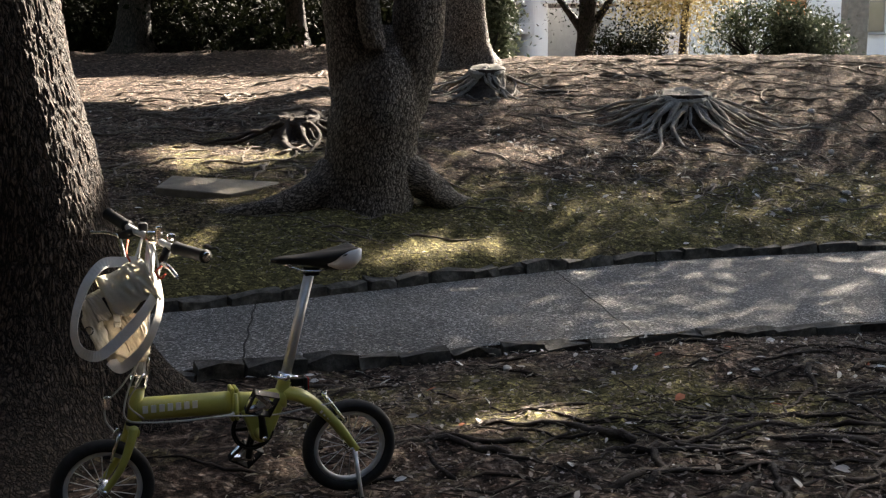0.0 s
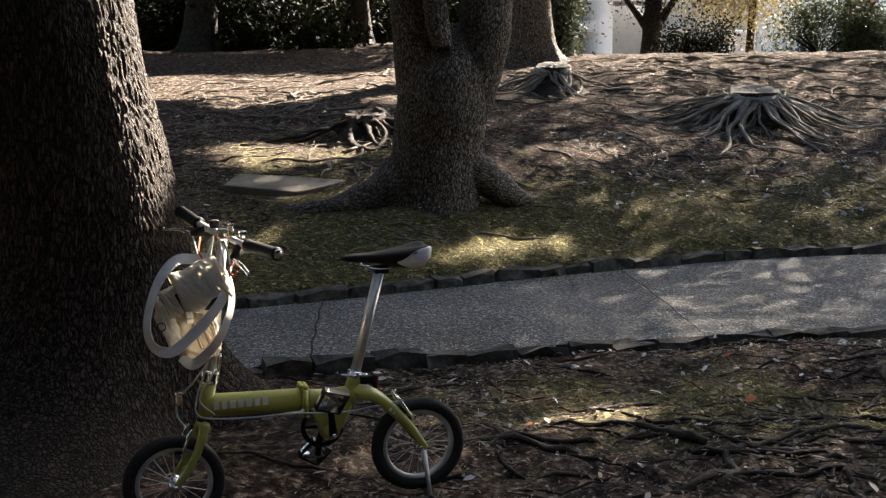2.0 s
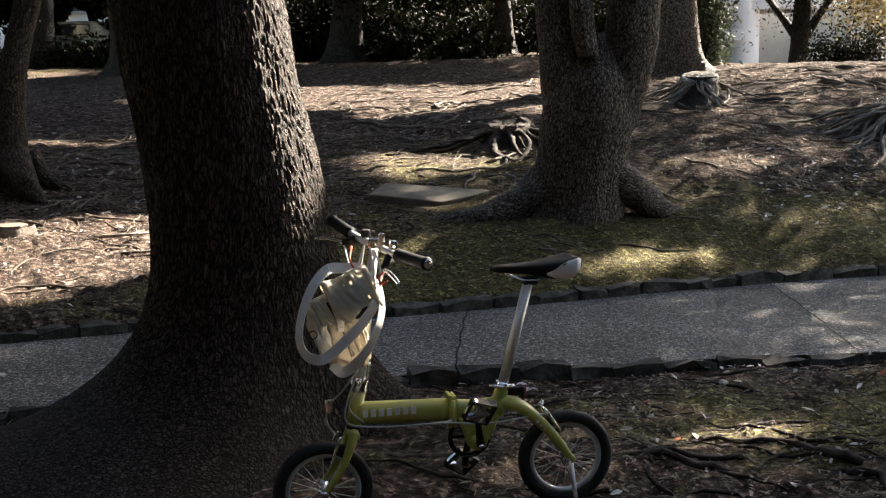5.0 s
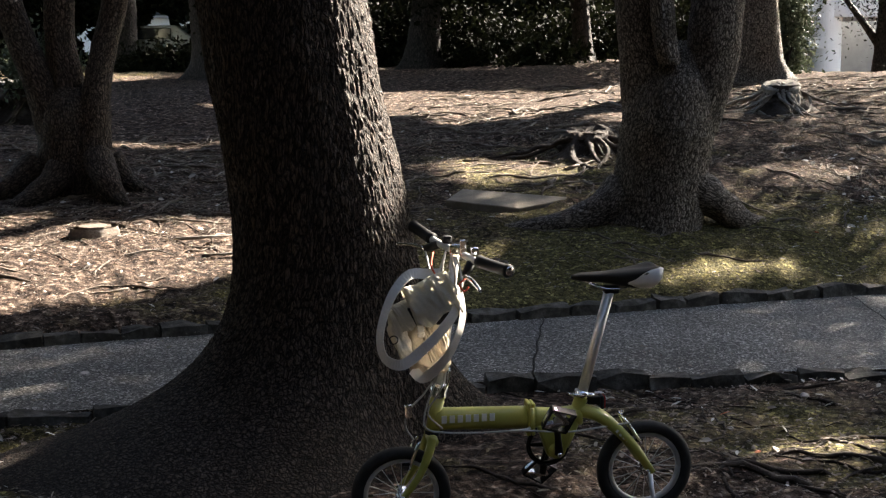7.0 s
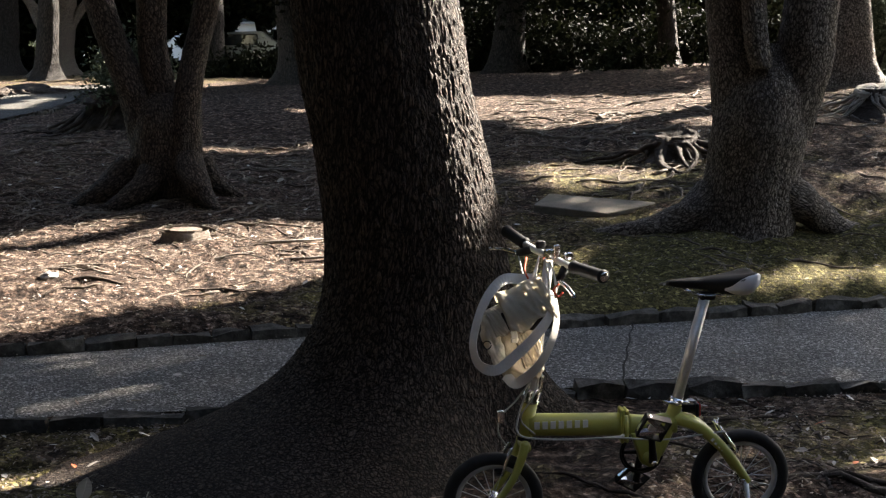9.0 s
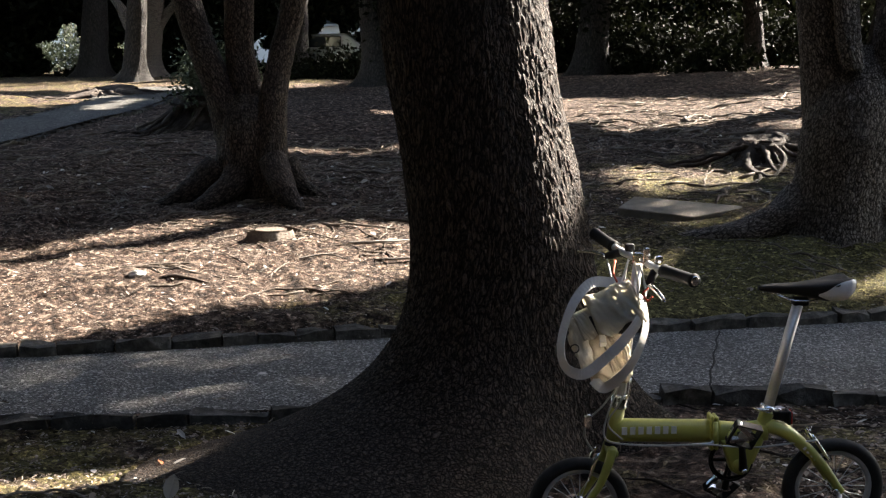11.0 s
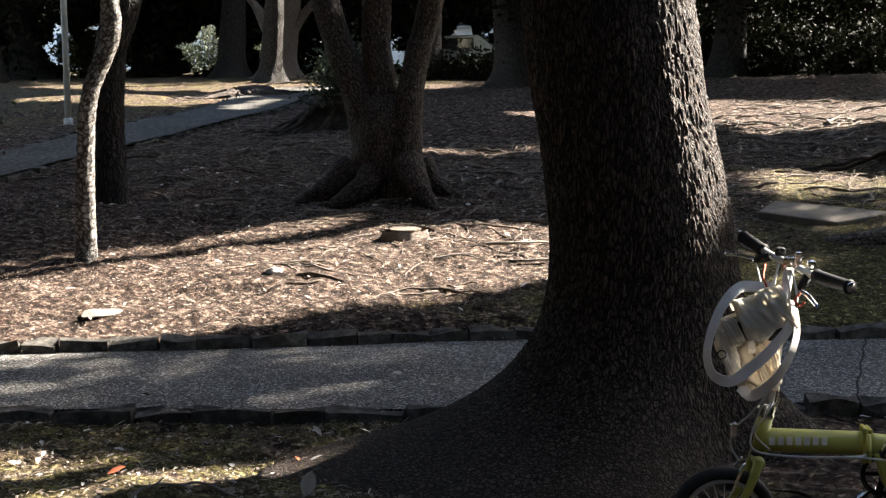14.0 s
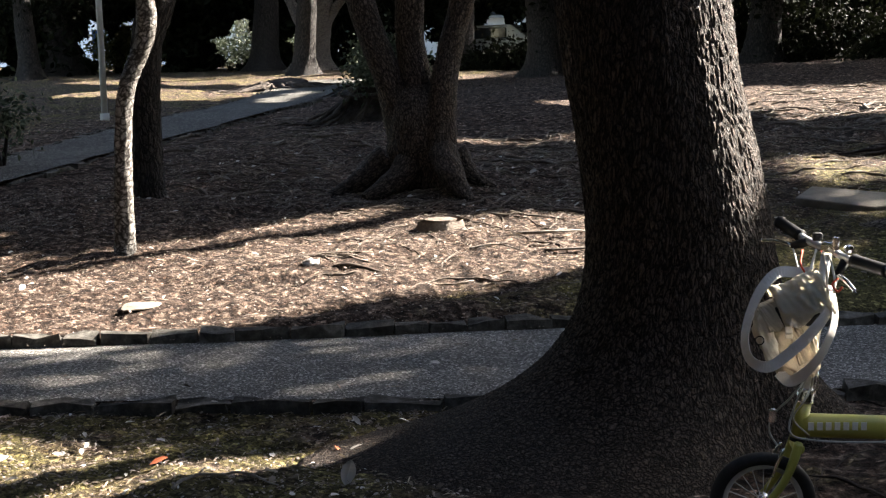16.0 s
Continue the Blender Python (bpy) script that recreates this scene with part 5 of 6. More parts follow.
WHITE_VINYL = material("white_vinyl", [(0.3, (0.8, 0.8, 0.8)), (0.7, (0.86, 0.86, 0.86))], 15, rough=0.4, bump=0.05, fine=0.08)
GREY_CABLE = material("grey_cable", [(0.3, (0.4, 0.4, 0.38)), (0.7, (0.55, 0.55, 0.52))], 20, rough=0.4, bump=0)
RED_LENS = material("red_reflector", [(0.3, (0.4, 0.02, 0.02)), (0.7, (0.55, 0.04, 0.03))], 40, rough=0.15, bump=0.1, bump_scale=300, spec=0.7)
CANVAS = material("cream_canvas", [(0.3, (0.66, 0.61, 0.5)), (0.6, (0.75, 0.7, 0.6)), (0.8, (0.8, 0.76, 0.67))], 14, rough=0.85, bump=0.4, bump_scale=220, bump_dist=0.003, fine=0.2)
TAN = material("tan_canvas", [(0.3, (0.5, 0.42, 0.31)), (0.7, (0.6, 0.51, 0.39))], 14, rough=0.85, bump=0.4, bump_scale=220, bump_dist=0.003, fine=0.2)
WEBBING = material("pale_webbing", [(0.3, (0.64, 0.61, 0.56)), (0.7, (0.76, 0.73, 0.68))], 25, rough=0.8, bump=0.5, bump_scale=260, bump_dist=0.002, fine=0.2)
LETTER = material("silver_transfer", [(0.3, (0.7, 0.71, 0.66)), (0.7, (0.8, 0.81, 0.76))], 40, rough=0.4, bump=0, fine=0.2)
RED_CORD = material("red_cord", [(0.3, (0.55, 0.06, 0.03)), (0.7, (0.7, 0.12, 0.05))], 60, rough=0.7, bump=0.2)

bike = thing("folding_bicycle", "lime green folding bicycle with small wheels leaning by a tree", "bicycle", pose(-0.345, 4.691, 0.0, 0, 0, -159.7))


def ring_arrays(R, r, seg=56, sides=12, squash=1.0):
    a = np.linspace(0, 2 * np.pi, seg, endpoint=False)
    b = np.linspace(0, 2 * np.pi, sides, endpoint=False)
    v = [((R + r * math.cos(t)) * math.cos(s), r * squash * math.sin(t), (R + r * math.cos(t)) * math.sin(s)) for s in a for t in b]
    f = [(i * sides + j, i * sides + (j + 1) % sides, ((i + 1) % seg) * sides + (j + 1) % sides, ((i + 1) % seg) * sides + j) for i in range(seg) for j in range(sides)]
    return v, f


def wheel(x, z, y, turn=0.0, axis_tilt=-3.4):
    w = part("wheel", mesh_from("wheel", *ring_arrays(0.1545, 0.0225), TYRE, True), parent=bike, label="black tyre on a small silver rim")
    w.matrix_local = pose(x, y, z, axis_tilt, 0, turn)
    part("rim", mesh_from("rim", *ring_arrays(0.128, 0.011, squash=1.1), ALLOY, True), parent=w, label="silver rim")
    tube("hub", [(0, -0.045, 0), (0, -0.03, 0), (0, -0.028, 0), (0, 0.028, 0), (0, 0.03, 0), (0, 0.045, 0)], [0.008, 0.024, 0.014, 0.014, 0.024, 0.008], CHROME, w, 16)
    spoke = None
    for k in range(20):
        a = 2 * math.pi * k / 20
        s = 1 if k % 2 else -1
        if spoke is None:
            v, f = tube_arrays([(0.022, 0.0, 0), (0.124, 0.0, 0)], [0.0013, 0.0013], 5)
            spoke = mesh_from("spoke", v, f, ALLOY)
        o = part("spoke", spoke, parent=w)
        o.matrix_local = pose(0, 0.018 * s, 0, 0, -math.degrees(a), 0) @ pose(0, 0, 0, 0, 0, -8 * s) 
    part("valve", box((0.018, 0.005, 0.005), (0.108, 0.0, 0.0), 0.001), PLASTIC, w)
    return w


wheel(0.0, 0.177, 0.0)
wheel(0.884, 0.12, 0.0, 0.0)


def oval_tube(name, pts, ry, rz, mat, n=12, sides=20, label=""):
    p = spline(pts, n)
    v, f = tube_arrays(p, np.full(len(p), ry), sides, rz / ry)
    return part(name, mesh_from(name, v, f, mat, True), parent=bike, label=label)


oval_tube("front_tube", [(0.76, -0.012, 0.386), (0.6, -0.012, 0.382), (0.432, -0.012, 0.379)], 0.031, 0.041, PAINT, label="thick lime green main tube")
oval_tube("rear_tube", [(0.41, -0.012, 0.377), (0.33, -0.012, 0.371), (0.235, -0.012, 0.38)], 0.029, 0.038, PAINT)
part("hinge_plate", box((0.014, 0.07, 0.122), (0.429, -0.012, 0.377), 0.006), PAINT, bike, "folding hinge plate")
part("hinge_plate", box((0.013, 0.07, 0.118), (0.413, -0.012, 0.376), 0.006), PAINT, bike, "folding hinge plate")
tube("hinge_pin", [(0.421, 0.03, 0.33), (0.421, 0.03, 0.42)], 0.008, PAINT, bike, 12)
tube("hinge_lever", [(0.428, 0.03, 0.35), (0.44, 0.035, 0.345), (0.5, 0.032, 0.342)], [0.007, 0.005], ALLOY, bike, 8)
tube("head_tube", [(0.752, -0.018, 0.462), (0.77, -0.01, 0.342)], [0.026, 0.025], PAINT, bike, 24)
tube("headset", [(0.748, -0.02, 0.462), (0.747, -0.02, 0.472), (0.746, -0.02, 0.474), (0.744, -0.021, 0.5), (0.743, -0.021, 0.512)], [0.03, 0.03, 0.026, 0.033, 0.024], CHROME, bike, 24)
tube("headset", [(0.77, -0.01, 0.342), (0.772, -0.009, 0.33)], [0.028, 0.026], PLASTIC, bike, 24, "black lower headset race")
tube("steering_post", [(0.742, -0.022, 0.505), (0.678, -0.06, 0.99)], [0.0185, 0.0165], ALLOY, bike, 20, "silver steering post")
tube("post_lever", [(0.735, 0.005, 0.5), (0.72, 0.02, 0.52), (0.715, 0.02, 0.575)], [0.006, 0.005, 0.004], CHROME, bike, 8, n=8)
# fork
tube("fork_crown", [(0.775, -0.055, 0.318), (0.775, 0.045, 0.318)], 0.019, PAINT, bike, 14)
for s, y in ((1, 0.047), (-1, -0.06)):
    tube("fork_blade", [(0.776, y * 0.8, 0.335), (0.79, y, 0.285), (0.825, y * 1.05, 0.2), (0.884, y, 0.118)], [0.0165, 0.016, 0.013, 0.011], PAINT, bike, 14, n=16)
    tube("axle_nut", [(0.884, y * 0.9, 0.12), (0.884, y * 1.35, 0.12)], [0.013, 0.009], CHROME, bike, 10)
# seat tube, bottom bracket plate and stays
tube("seat_tube", [(0.231, -0.016, 0.446), (0.262, -0.01, 0.36), (0.3, -0.006, 0.27)], [0.024, 0.024, 0.022], PAINT, bike, 20, n=10)
bm = bmesh.new()
outline = [(0.40, 0.35), (0.27, 0.35), (0.275, 0.30), (0.30, 0.235), (0.33, 0.225), (0.36, 0.24), (0.375, 0.29)]
a = [bm.verts.new((x, 0.016, z)) for x, z in outline]
b = [bm.verts.new((x, -0.03, z)) for x, z in outline]
bm.faces.new(a[::-1])
bm.faces.new(b)
for i in range(len(outline)):
    j = (i + 1) % len(outline)
    bm.faces.new((a[i], a[j], b[j], b[i]))
bmesh.ops.recalc_face_normals(bm, faces=bm.faces[:])
bmesh.ops.bevel(bm, geom=bm.edges[:], offset=0.006, segments=2, affect="EDGES", profile=0.5)
part("bracket_plate", bm, PAINT, bike)
tube("bottom_bracket", [(0.335, -0.05, 0.262), (0.335, 0.06, 0.264)], 0.021, PAINT, bike, 20)
for y in (0.042, -0.058):
    tube("rear_stay", [(0.235, -0.01, 0.395), (0.18, y * 0.5, 0.382), (0.119, y * 0.85, 0.338), (0.05, y, 0.265), (-0.015, y * 1.1, 0.172)], [0.024, 0.022, 0.0205, 0.018, 0.014], PAINT, bike, 14, n=18)
    tube("axle_nut", [(0.0, y * 0.9, 0.177), (0.0, y * 1.4, 0.177)], [0.014, 0.01], CHROME, bike, 10)
# seat post and saddle
tube("seat_clamp", [(0.236, -0.0155, 0.443), (0.228, -0.0165, 0.466)], [0.028, 0.027], CHROME, bike, 20)
tube("clamp_lever", [(0.235, 0.012, 0.455), (0.26, 0.015, 0.458), (0.285, 0.004, 0.462)], [0.005, 0.006, 0.004], CHROME, bike, 8, n=8)
tube("clamp_bolt", [(0.215, 0.0, 0.456), (0.19, 0.0, 0.452)], 0.006, CHROME, bike, 8)
tube("seat_post", [(0.23, -0.0165, 0.455), (0.131, -0.038, 0.815)], 0.0185, ALLOY, bike, 20, "silver seat post")
part("saddle_clamp", box((0.055, 0.04, 0.03), (0.123, -0.038, 0.827), 0.008), PLASTIC, bike)
for y in (-0.06, -0.016):
    tube("saddle_rail", [(0.21, y, 0.853), (0.15, y, 0.833), (0.08, y, 0.833), (-0.01, y * 1.3, 0.855)], 0.0035, CHROME, bike, 8, n=10)


def saddle():
    """A lofted saddle: narrow nose, broad tail with two raised lobes."""
    def section(u, grow=0.0):
        x = 0.268 - 0.322 * u
        w = np.interp(u, [0, 0.04, 0.15, 0.4, 0.6, 0.8, 0.93, 1.0], [0.01, 0.02, 0.027, 0.037, 0.062, 0.085, 0.084, 0.058]) + grow
        top = np.interp(u, [0, 0.1, 0.4, 0.75, 0.95, 1.0], [0.88, 0.888, 0.892, 0.905, 0.913, 0.9])
        bot = np.interp(u, [0, 0.1, 0.4, 0.7, 0.9, 1.0], [0.866, 0.858, 0.85, 0.828, 0.832, 0.866])
        lobe = np.interp(u, [0.5, 0.9, 1.0], [0, 0.026, 0.022])
        ring = []
        for k in range(24):
            t = 2 * math.pi * k / 24
            c, s = math.cos(t), math.sin(t)
            mid = (top + bot) / 2
            zz = mid + (top - mid + grow) * (abs(s) ** 0.8) * (1 if s > 0 else -1)
            if s > 0:
                zz += lobe * abs(c) - lobe * 0.35
            ring.append((x, -0.042 + w * c * (1 if s > 0 else 0.9), zz))
        return ring
    us = list(np.linspace(0, 1, 24))
    v = [p for u in us for p in section(u)]
    f = [(i * 24 + j, i * 24 + (j + 1) % 24, (i + 1) * 24 + (j + 1) % 24, (i + 1) * 24 + j) for i in range(23) for j in range(24)]
    f += [tuple(range(23, -1, -1)), tuple(23 * 24 + j for j in range(24))]
    s = part("saddle", mesh_from("saddle", v, f, PLASTIC, True), parent=bike, label="black saddle with white side panels")
    for lo, hi in ((-4, 2), (10, 16)):
        us = np.linspace(0.6, 0.985, 12)
        v, f = [], []
        ks = list(range(lo, hi + 1))
        for i, u in enumerate(us):
            ring = section(u, 0.0025)
            for k in ks:
                frac = (i / 11)
                kk = k if lo < 0 else k
                # the panel tapers to a point towards the nose
                mid = (lo + hi) / 2
                q = mid + (kk - mid) * min(1.0, 0.12 + 1.5 * frac)
                a, b = int(math.floor(q)), int(math.ceil(q))
                w = q - a
                pa, pb = np.array(ring[a % 24]), np.array(ring[b % 24])
                v.append(pa * (1 - w) + pb * w)
        m = len(ks)
        f = [(i * m + j, i * m + j + 1, (i + 1) * m + j + 1, (i + 1) * m + j) for i in range(11) for j in range(m - 1)]
        part("side_panel", mesh_from("side_panel", v, f, WHITE_VINYL, True), parent=s, label="white vinyl side panel")


saddle()

# handlebar, grips, levers
BAR = [(0.541, 0.214, 0.942), (0.628, 0.051, 0.955), (0.672, -0.053, 0.972), (0.729, -0.176, 0.99), (0.799, -0.317, 1.033)]
tube("handlebar", BAR, 0.0125, ALLOY, bike, 16, n=24, label="silver handlebar")
part("stem_clamp", box((0.05, 0.055, 0.045), (0.673, -0.056, 0.978), 0.01, Matrix.Rotation(radians(-25), 4, "Z")), CHROME, bike)
part("clamp_ear", box((0.022, 0.02, 0.07), (0.66, -0.02, 0.985), 0.006), CHROME, bike)
for a, b in (((0.541, 0.214, 0.942), (0.618, 0.068, 0.954)), ((0.799, -0.317, 1.033), (0.742, -0.204, 0.997))):
    a, b = np.array(a), np.array(b)
    g = tube("grip", [a, a + (b - a) * 0.06, a + (b - a) * 0.1, a + (b - a) * 0.9, b], [0.0215, 0.024, 0.0205, 0.021, 0.0235], PLASTIC, bike, 16, "black rubber grip")
    tube("end_ring", [a - (b - a) * 0.015, a + (b - a) * 0.01], [0.014, 0.0205], CHROME, g, 16)
for p, q, e in (((0.64, 0.03, 0.945), (0.665, 0.05, 0.905), (0.628, 0.14, 0.868)), ((0.725, -0.165, 0.985), (0.77, -0.2, 0.965), (0.858, -0.3, 0.968))):
    tube("lever_mount", [p, q], [0.016, 0.013], PLASTIC, bike, 12)
    p, q, e = map(np.array, (p, q, e))
    tube("brake_lever", [q, (q + e) / 2 + np.array((0.0, 0.0, 0.006)), e * 0.97 + q * 0.03, e], [0.0085, 0.008, 0.0065, 0.009], CHROME, bike, 10, n=12, label="silver brake lever")
part("bell", box((0.03, 0.03, 0.028), (0.625, 0.02, 0.985), 0.011), CHROME, bike, "small chrome bell")
part("shifter", box((0.034, 0.03, 0.03), (0.7, -0.13, 1.005), 0.009), PLASTIC, bike, "black gear shifter")
# cables
for pts in ([(0.66, 0.06, 0.91), (0.7, 0.06, 0.8), (0.745, 0.05, 0.6), (0.8, 0.045, 0.44), (0.801, 0.049, 0.371), (0.729, 0.045, 0.35), (0.6, 0.04, 0.343), (0.461, 0.042, 0.345), (0.3, 0.042, 0.333), (0.18, 0.045, 0.345), (0.071, 0.045, 0.358)],
            [(0.77, -0.2, 0.965), (0.76, -0.08, 0.85), (0.75, 0.03, 0.6), (0.8, 0.04, 0.5), (0.861, 0.03, 0.43), (0.868, 0.02, 0.37), (0.84, 0.01, 0.32)],
            [(0.70, -0.13, 0.99), (0.73, -0.06, 0.86), (0.72, 0.02, 0.7), (0.74, 0.03, 0.52), (0.79, 0.02, 0.42), (0.74, 0.03, 0.36)]):
    tube("cable", pts, 0.0032, GREY_CABLE, bike, 6, n=50, label="pale brake cable")
part("front_lamp", box((0.026, 0.03, 0.05), (0.862, 0.03, 0.43), 0.008), CHROME, bike, "small front reflector in a chrome bracket")
# brakes
for y in (0.036, -0.036):
    tube("brake_arm", [(0.822, y, 0.318), (0.84, y * 1.2, 0.28), (0.858, y * 0.9, 0.218)], [0.006, 0.007, 0.005], CHROME, bike, 8, n=8)
    tube("brake_arm", [(0.09, y, 0.375), (0.06, y * 1.2, 0.33), (0.022, y * 0.9, 0.28)], [0.005, 0.007, 0.006], CHROME, bike, 8, n=8)
    part("brake_pad", box((0.035, 0.01, 0.012), (0.865, y * 0.62, 0.235), 0.003), PLASTIC, bike)
    part("brake_pad", box((0.035, 0.01, 0.012), (0.03, y * 0.62, 0.285), 0.003), PLASTIC, bike)
tube("brake_noodle", [(0.1, 0.04, 0.385), (0.085, 0.0, 0.392), (0.09, -0.04, 0.38)], 0.004, CHROME, bike, 8, n=8)
# cranks and pedals
part("chainring", mesh_from("chainring", *ring_arrays(0.068, 0.006, squash=0.5), PLASTIC, True), parent=bike, label="dark chainring").matrix_local = pose(0.345, -0.055, 0.262, -3.4)
part("chain_guard", mesh_from("chain_guard", *ring_arrays(0.076, 0.004, squash=1.6), PLASTIC, True), parent=bike, label="black chain guard ring").matrix_local = pose(0.345, -0.05, 0.262, -3.4)
for k in range(5):
    a = 2 * math.pi * k / 5
    tube("spider_arm", [(0.345, -0.054, 0.262), (0.345 + 0.064 * math.cos(a), -0.055, 0.262 + 0.064 * math.sin(a))], [0.01, 0.006], PLASTIC, bike, 8)
tube("crank", [(0.333, 0.075, 0.264), (0.341, 0.088, 0.33), (0.35, 0.098, 0.402)], [0.016, 0.012, 0.013], PLASTIC, bike, 12, "dark crank arm")
tube("crank", [(0.337, -0.075, 0.262), (0.345, -0.09, 0.2), (0.352, -0.1, 0.14)], [0.016, 0.012, 0.013], PLASTIC, bike, 12, "dark crank arm")
tube("crank_bolt", [(0.333, 0.084, 0.264), (0.333, 0.096, 0.264)], [0.011, 0.008], CHROME, bike, 12)


def pedal(x, y, z, turn):
    p = part("pedal", box((0.03, 0.085, 0.02), (0, 0, 0), 0.008), ALLOY, bike, "silver and black cage pedal")
    p.matrix_local = pose(x, y, z, 62, 0, 0) @ pose(0, 0, 0, 0, 0, turn)
    for s in (-1, 1):
        part("cage", box((0.006, 0.085, 0.03), (0.045 * s, 0, 0), 0.002), PLASTIC, p)
        part("cage", box((0.094, 0.006, 0.03), (0, 0.043 * s, 0), 0.002), PLASTIC, p)
        part("web", box((0.09, 0.02, 0.024), (0, 0.018 * s, 0), 0.005, Matrix.Rotation(0.5 * s, 4, "Z")), CHROME, p)
        part("reflector", box((0.003, 0.05, 0.014), (0.0495 * s, 0, 0), 0.001), CHROME, p)


pedal(0.352, 0.145, 0.408, 18)
pedal(0.353, -0.15, 0.137, 35)
# kickstand, rear reflector
tube("kickstand", [(-0.005, 0.06, 0.17), (-0.008, 0.085, 0.1), (-0.011, 0.125, 0.008)], [0.009, 0.008, 0.007], ALLOY, bike, 10, "silver kickstand")
tube("kickstand_foot", [(-0.01, 0.12, 0.014), (-0.016, 0.132, 0.0)], [0.012, 0.013], PLASTIC, bike, 10)
part("reflector_bracket", box((0.05, 0.02, 0.03), (0.185, -0.014, 0.43), 0.005), PLASTIC, bike)
refl = part("rear_reflector", box((0.014, 0.05, 0.05), (0.16, -0.014, 0.425), 0.006), PLASTIC, bike)
part("lens", box((0.006, 0.044, 0.044), (0.151, -0.014, 0.425), 0.004), RED_LENS, refl, "red plastic lens")
# pale transfers on the tubes, as plain bars
for k in range(7):
    x = 0.733 - 0.0285 * k
    part("transfer_bar", box((0.0185, 0.002, 0.027), (x, 0.0195, 0.3895 + 0.0004 * k), 0.0006), LETTER, bike, "pale letter-sized transfer")
for k in range(5):
    part("transfer_bar", box((0.009, 0.002, 0.012), (0.118 - 0.013 * k, 0.056, 0.331 - 0.0125 * k), 0.0005, Matrix.Rotation(radians(-42), 4, "Y")), LETTER, bike, "pale letter-sized transfer")


# ---- the shoulder bag on the handlebar ----
bag = thing("shoulder_bag", "cream canvas shoulder bag hanging from the handlebar by its strap", "bag", pose(-0.345, 4.691, 0.0, 0, 0, -159.7))


def pillow(name, size, centre, tilt, mat, parent, seed, fold=0.008, power=3.2, label=""):
    """A soft box with bulging faces and folds."""
    bm = bmesh.new()
    bmesh.ops.create_cube(bm, size=2.0)
    bmesh.ops.subdivide_edges(bm, edges=bm.edges[:], cuts=19, use_grid_fill=True)
    for v in bm.verts:
        q = v.co
        n = (abs(q.x) ** power + abs(q.y) ** power + abs(q.z) ** power) ** (1 / power)
        d = q / n
        v.co = Vector((d.x * size[0] / 2, d.y * size[1] / 2, d.z * size[2] / 2))
        s = noise.fractal(v.co * 16 + Vector((seed, 0, 0)), 0.8, 2.1, 4)
        crease = -abs(noise.noise(Vector((v.co.x * 9 + v.co.z * 7, seed, v.co.z * 4)))) * 1.4
        v.co += d.normalized() * fold * (s + crease)
    bmesh.ops.rotate(bm, matrix=Matrix.Rotation(radians(tilt), 3, "Y"), verts=bm.verts)
    bmesh.ops.translate(bm, vec=centre, verts=bm.verts)
    for fc in bm.faces:
        fc.smooth = True
    return part(name, bm, mat, parent, label)


def drape(name, width, path, at, tilt, mat, parent, seed, fold=0.005, hem=0.008, label=""):
    """A hanging cloth panel: width across, path of (out, up) along its fall, with folds and a rolled hem."""
    nu, nv = 34, 44
    p = spline(path, nv)
    bm = bmesh.new()
    rows = []
    for j in range(nv):
        out, up = p[j]
        v = j / (nv - 1)
        row = []
        for i in range(nu):
            u = i / (nu - 1) - 0.5
            q = Vector((u * width * 12, v * 3.0, seed))
            w = fold * (noise.fractal(q, 0.8, 2.1, 3) - 1.5 * abs(noise.noise(Vector((u * 7 + v * 4, v * 2.5, seed + 5)))))
            edge = max(0.0, (abs(u) - 0.42) / 0.08)
            row.append(bm.verts.new((u * width, out + w - 0.014 * edge * edge, up + 0.6 * w - hem * v * math.sin(u * 9 + seed))))
        rows.append(row)
    for a, b in zip(rows, rows[1:]):
        for i in range(nu - 1):
            f = bm.faces.new((a[i], a[i + 1], b[i + 1], b[i]))
            f.smooth = True
    bmesh.ops.solidify(bm, geom=bm.faces[:], thickness=0.004)
    bmesh.ops.rotate(bm, matrix=Matrix.Rotation(radians(tilt), 3, "Y"), verts=bm.verts)
    bmesh.ops.translate(bm, vec=at, verts=bm.verts)
    return part(name, bm, mat, parent, label)


pillow("body", (0.155, 0.085, 0.26), (0.805, 0.05, 0.7), 16, TAN, bag, 3, 0.02, 7.0, "tan canvas body, creased")
pillow("side_pocket", (0.06, 0.085, 0.19), (0.892, 0.048, 0.715), 18, CANVAS, bag, 9, 0.016, 7.0, "cream side pocket")
drape("flap", 0.168, [(-0.075, 0.0), (-0.05, 0.035), (0.0, 0.048), (0.045, 0.04), (0.072, 0.008), (0.082, -0.045), (0.088, -0.082)], (0.79, 0.045, 0.85), 22, CANVAS, bag, 6, 0.013, 0.012, "cream canvas flap hanging over the front, folded")
# black sheet, a little narrower than the flap and below its hem
drape("flap_lining", 0.15, [(0.03, 0.015), (0.06, -0.02), (0.066, -0.06), (0.068, -0.094)], (0.789, 0.045, 0.848), 22, PLASTIC, bag, 8, 0.004, 0.012, "black sheet under the flap")
drape("pocket_flap", 0.062, [(0.0, 0.03), (0.03, 0.034), (0.052, 0.02), (0.062, -0.02), (0.064, -0.06)], (0.882, 0.045, 0.79), 24, CANVAS, bag, 14, 0.005, 0.004, "cream pocket flap")
drape("front_pocket", 0.07, [(0.03, 0.06), (0.05, 0.05), (0.056, 0.0), (0.053, -0.06), (0.035, -0.08)], (0.775, 0.045, 0.685), 16, TAN, bag, 21, 0.006, 0.003, "tan front pocket")
part("pocket_opening", box((0.01, 0.012, 0.075), (0.85, 0.105, 0.775), 0.003, Matrix.Rotation(radians(28), 4, "Y")), PLASTIC, bag, "dark pocket edge")
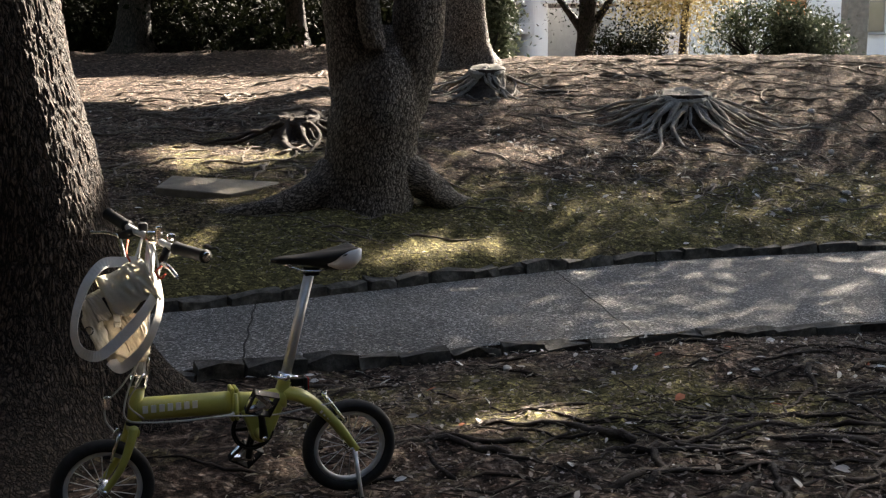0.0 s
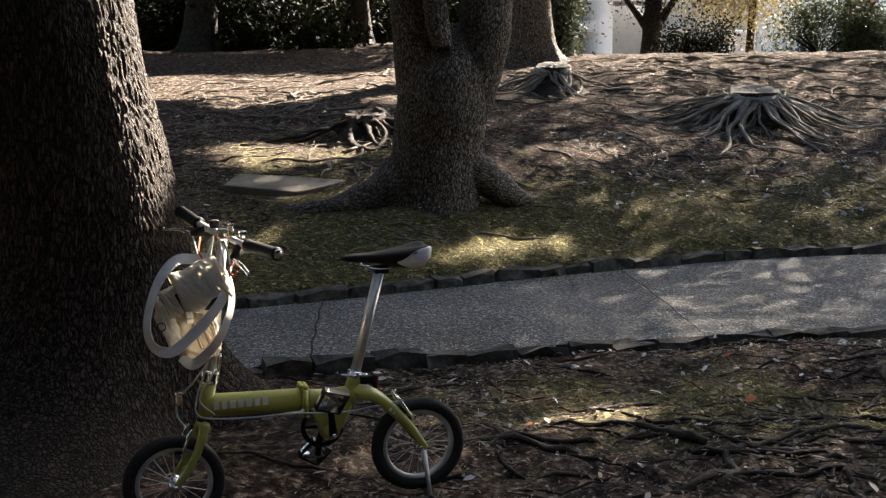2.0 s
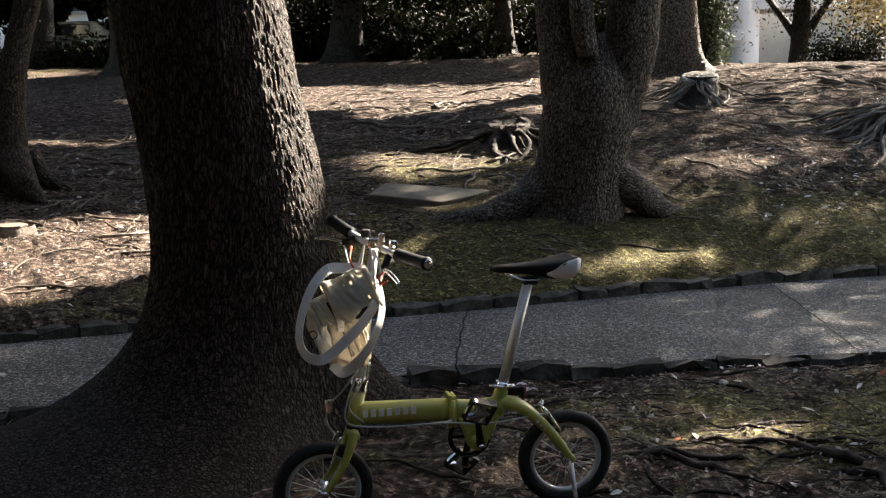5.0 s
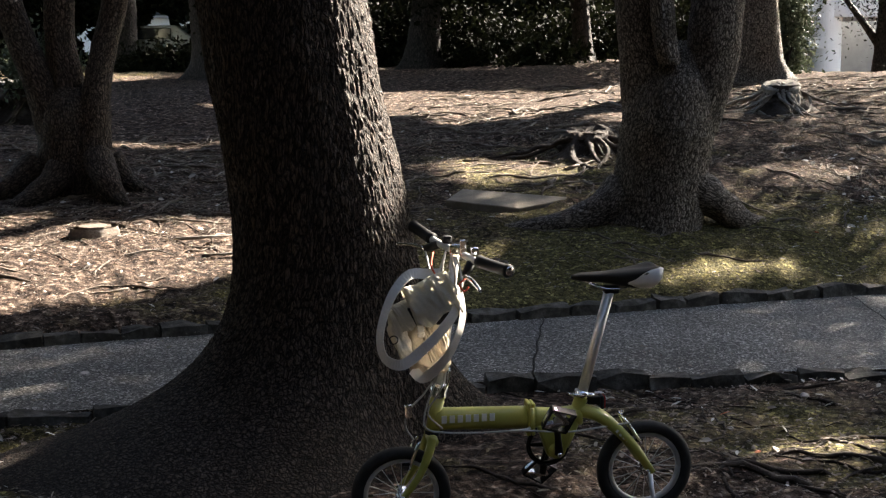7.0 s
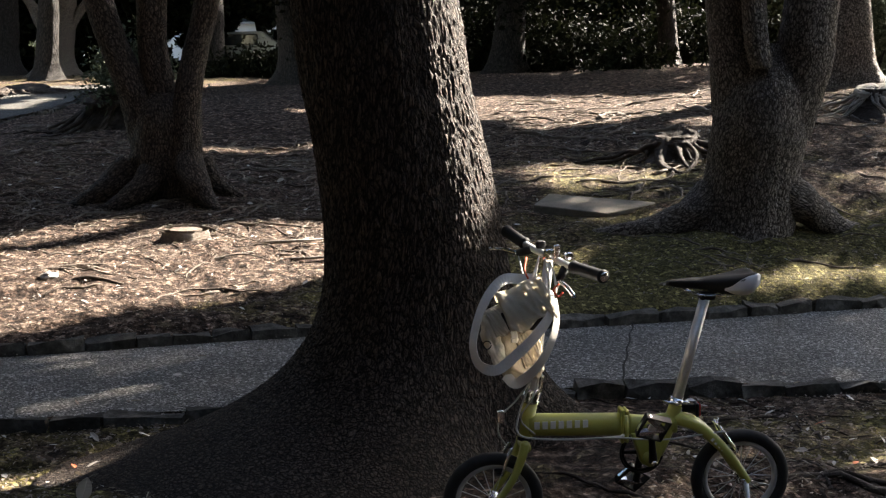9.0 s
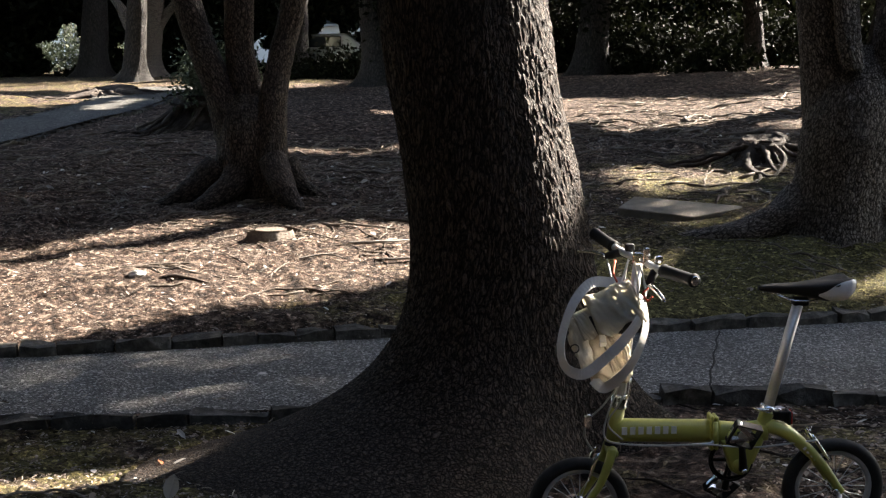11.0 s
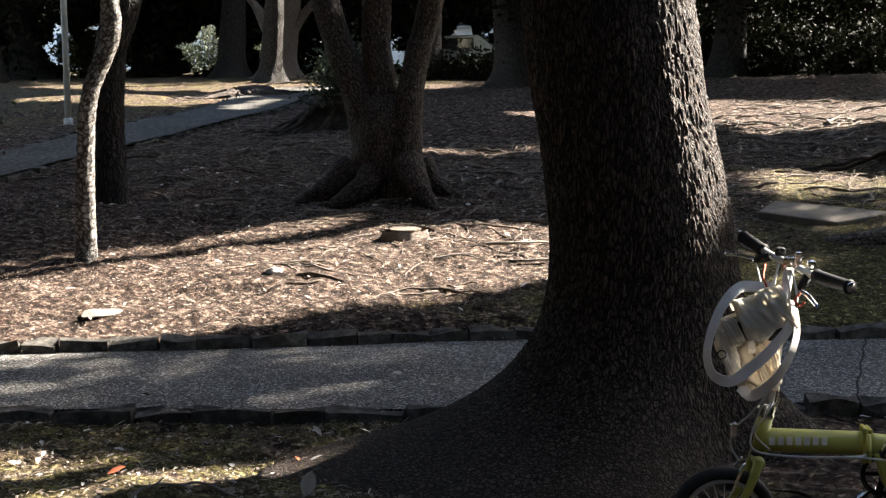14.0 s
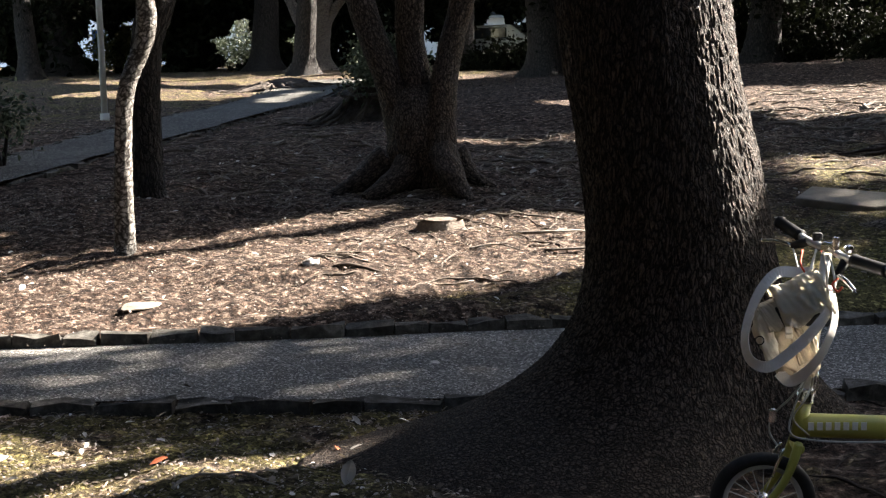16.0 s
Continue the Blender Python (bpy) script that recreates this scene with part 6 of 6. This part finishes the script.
part("tab", box((0.022, 0.008, 0.05), (0.826, 0.108, 0.735), 0.003, Matrix.Rotation(radians(10), 4, "Y")), WEBBING, bag, "webbing tab")
part("buckle", box((0.024, 0.01, 0.018), (0.826, 0.113, 0.715), 0.004), CANVAS, bag)
tube("metal_ring", [(0.918 + 0.014 * math.cos(a), 0.11, 0.70 + 0.014 * math.sin(a)) for a in np.linspace(0, 6.1, 16)], 0.0022, PLASTIC, bag, 6)


def ribbon(name, pts, width, parent, mat, label=""):
    p = spline(pts, 70)
    tan = np.gradient(p, axis=0)
    tan /= np.linalg.norm(tan, axis=1)[:, None]
    base_out = np.array([0.0, 1.0, 0.25])
    v, f = [], []
    for i in range(len(p)):
        tw = 0.5 * math.sin(i * 0.09 + width * 40)
        w = np.cross(tan[i], base_out + np.array([(p[i][0] - 0.81) * 9, 0, 0.4 * tw]))
        w /= np.linalg.norm(w)
        n = np.cross(w, tan[i])
        for a, b in ((-1, -1), (1, -1), (1, 1), (-1, 1)):
            v.append(p[i] + w * a * width / 2 + n * b * 0.0016)
    for i in range(len(p) - 1):
        for j in range(4):
            f.append((i * 4 + j, i * 4 + (j + 1) % 4, (i + 1) * 4 + (j + 1) % 4, (i + 1) * 4 + j))
    f += [(3, 2, 1, 0), tuple(len(v) - 4 + j for j in range(4))]
    return part(name, mesh_from(name, v, f, mat), parent=parent, label=label)


ribbon("strap", [(0.74, 0.0, 0.905), (0.79, 0.01, 0.907), (0.854, 0.03, 0.908), (0.91, 0.06, 0.857), (0.949, 0.085, 0.774), (0.965, 0.11, 0.696), (0.946, 0.13, 0.637), (0.892, 0.15, 0.623), (0.828, 0.158, 0.672), (0.758, 0.152, 0.739), (0.708, 0.125, 0.80), (0.688, 0.06, 0.85)], 0.036, bag, WEBBING, "wide pale webbing strap, looped")
ribbon("strap", [(0.69, 0.055, 0.87), (0.684, 0.09, 0.83), (0.686, 0.13, 0.779), (0.705, 0.155, 0.721), (0.734, 0.158, 0.661), (0.776, 0.15, 0.607), (0.821, 0.12, 0.568), (0.85, 0.07, 0.585)], 0.036, bag, WEBBING, "wide pale webbing strap, looped")
for pts in ([(0.705, 0.0, 0.975), (0.70, 0.06, 0.9), (0.715, 0.1, 0.85)], [(0.72, -0.03, 0.975), (0.75, 0.03, 0.92), (0.78, 0.07, 0.88)], [(0.69, 0.03, 0.97), (0.682, 0.09, 0.9), (0.69, 0.13, 0.86)]):
    tube("cord", pts, 0.004, CANVAS, bag, 6, n=12, label="pale hanging cord")
for pts in ([(0.76, -0.06, 0.97), (0.775, 0.0, 0.935), (0.765, 0.02, 0.905), (0.79, 0.02, 0.895)], [(0.672, 0.09, 0.9), (0.695, 0.12, 0.885), (0.68, 0.135, 0.865), (0.665, 0.13, 0.88)]):
    tube("red_cord", pts, 0.0035, RED_CORD, bag, 6, n=14, label="bright red cord")
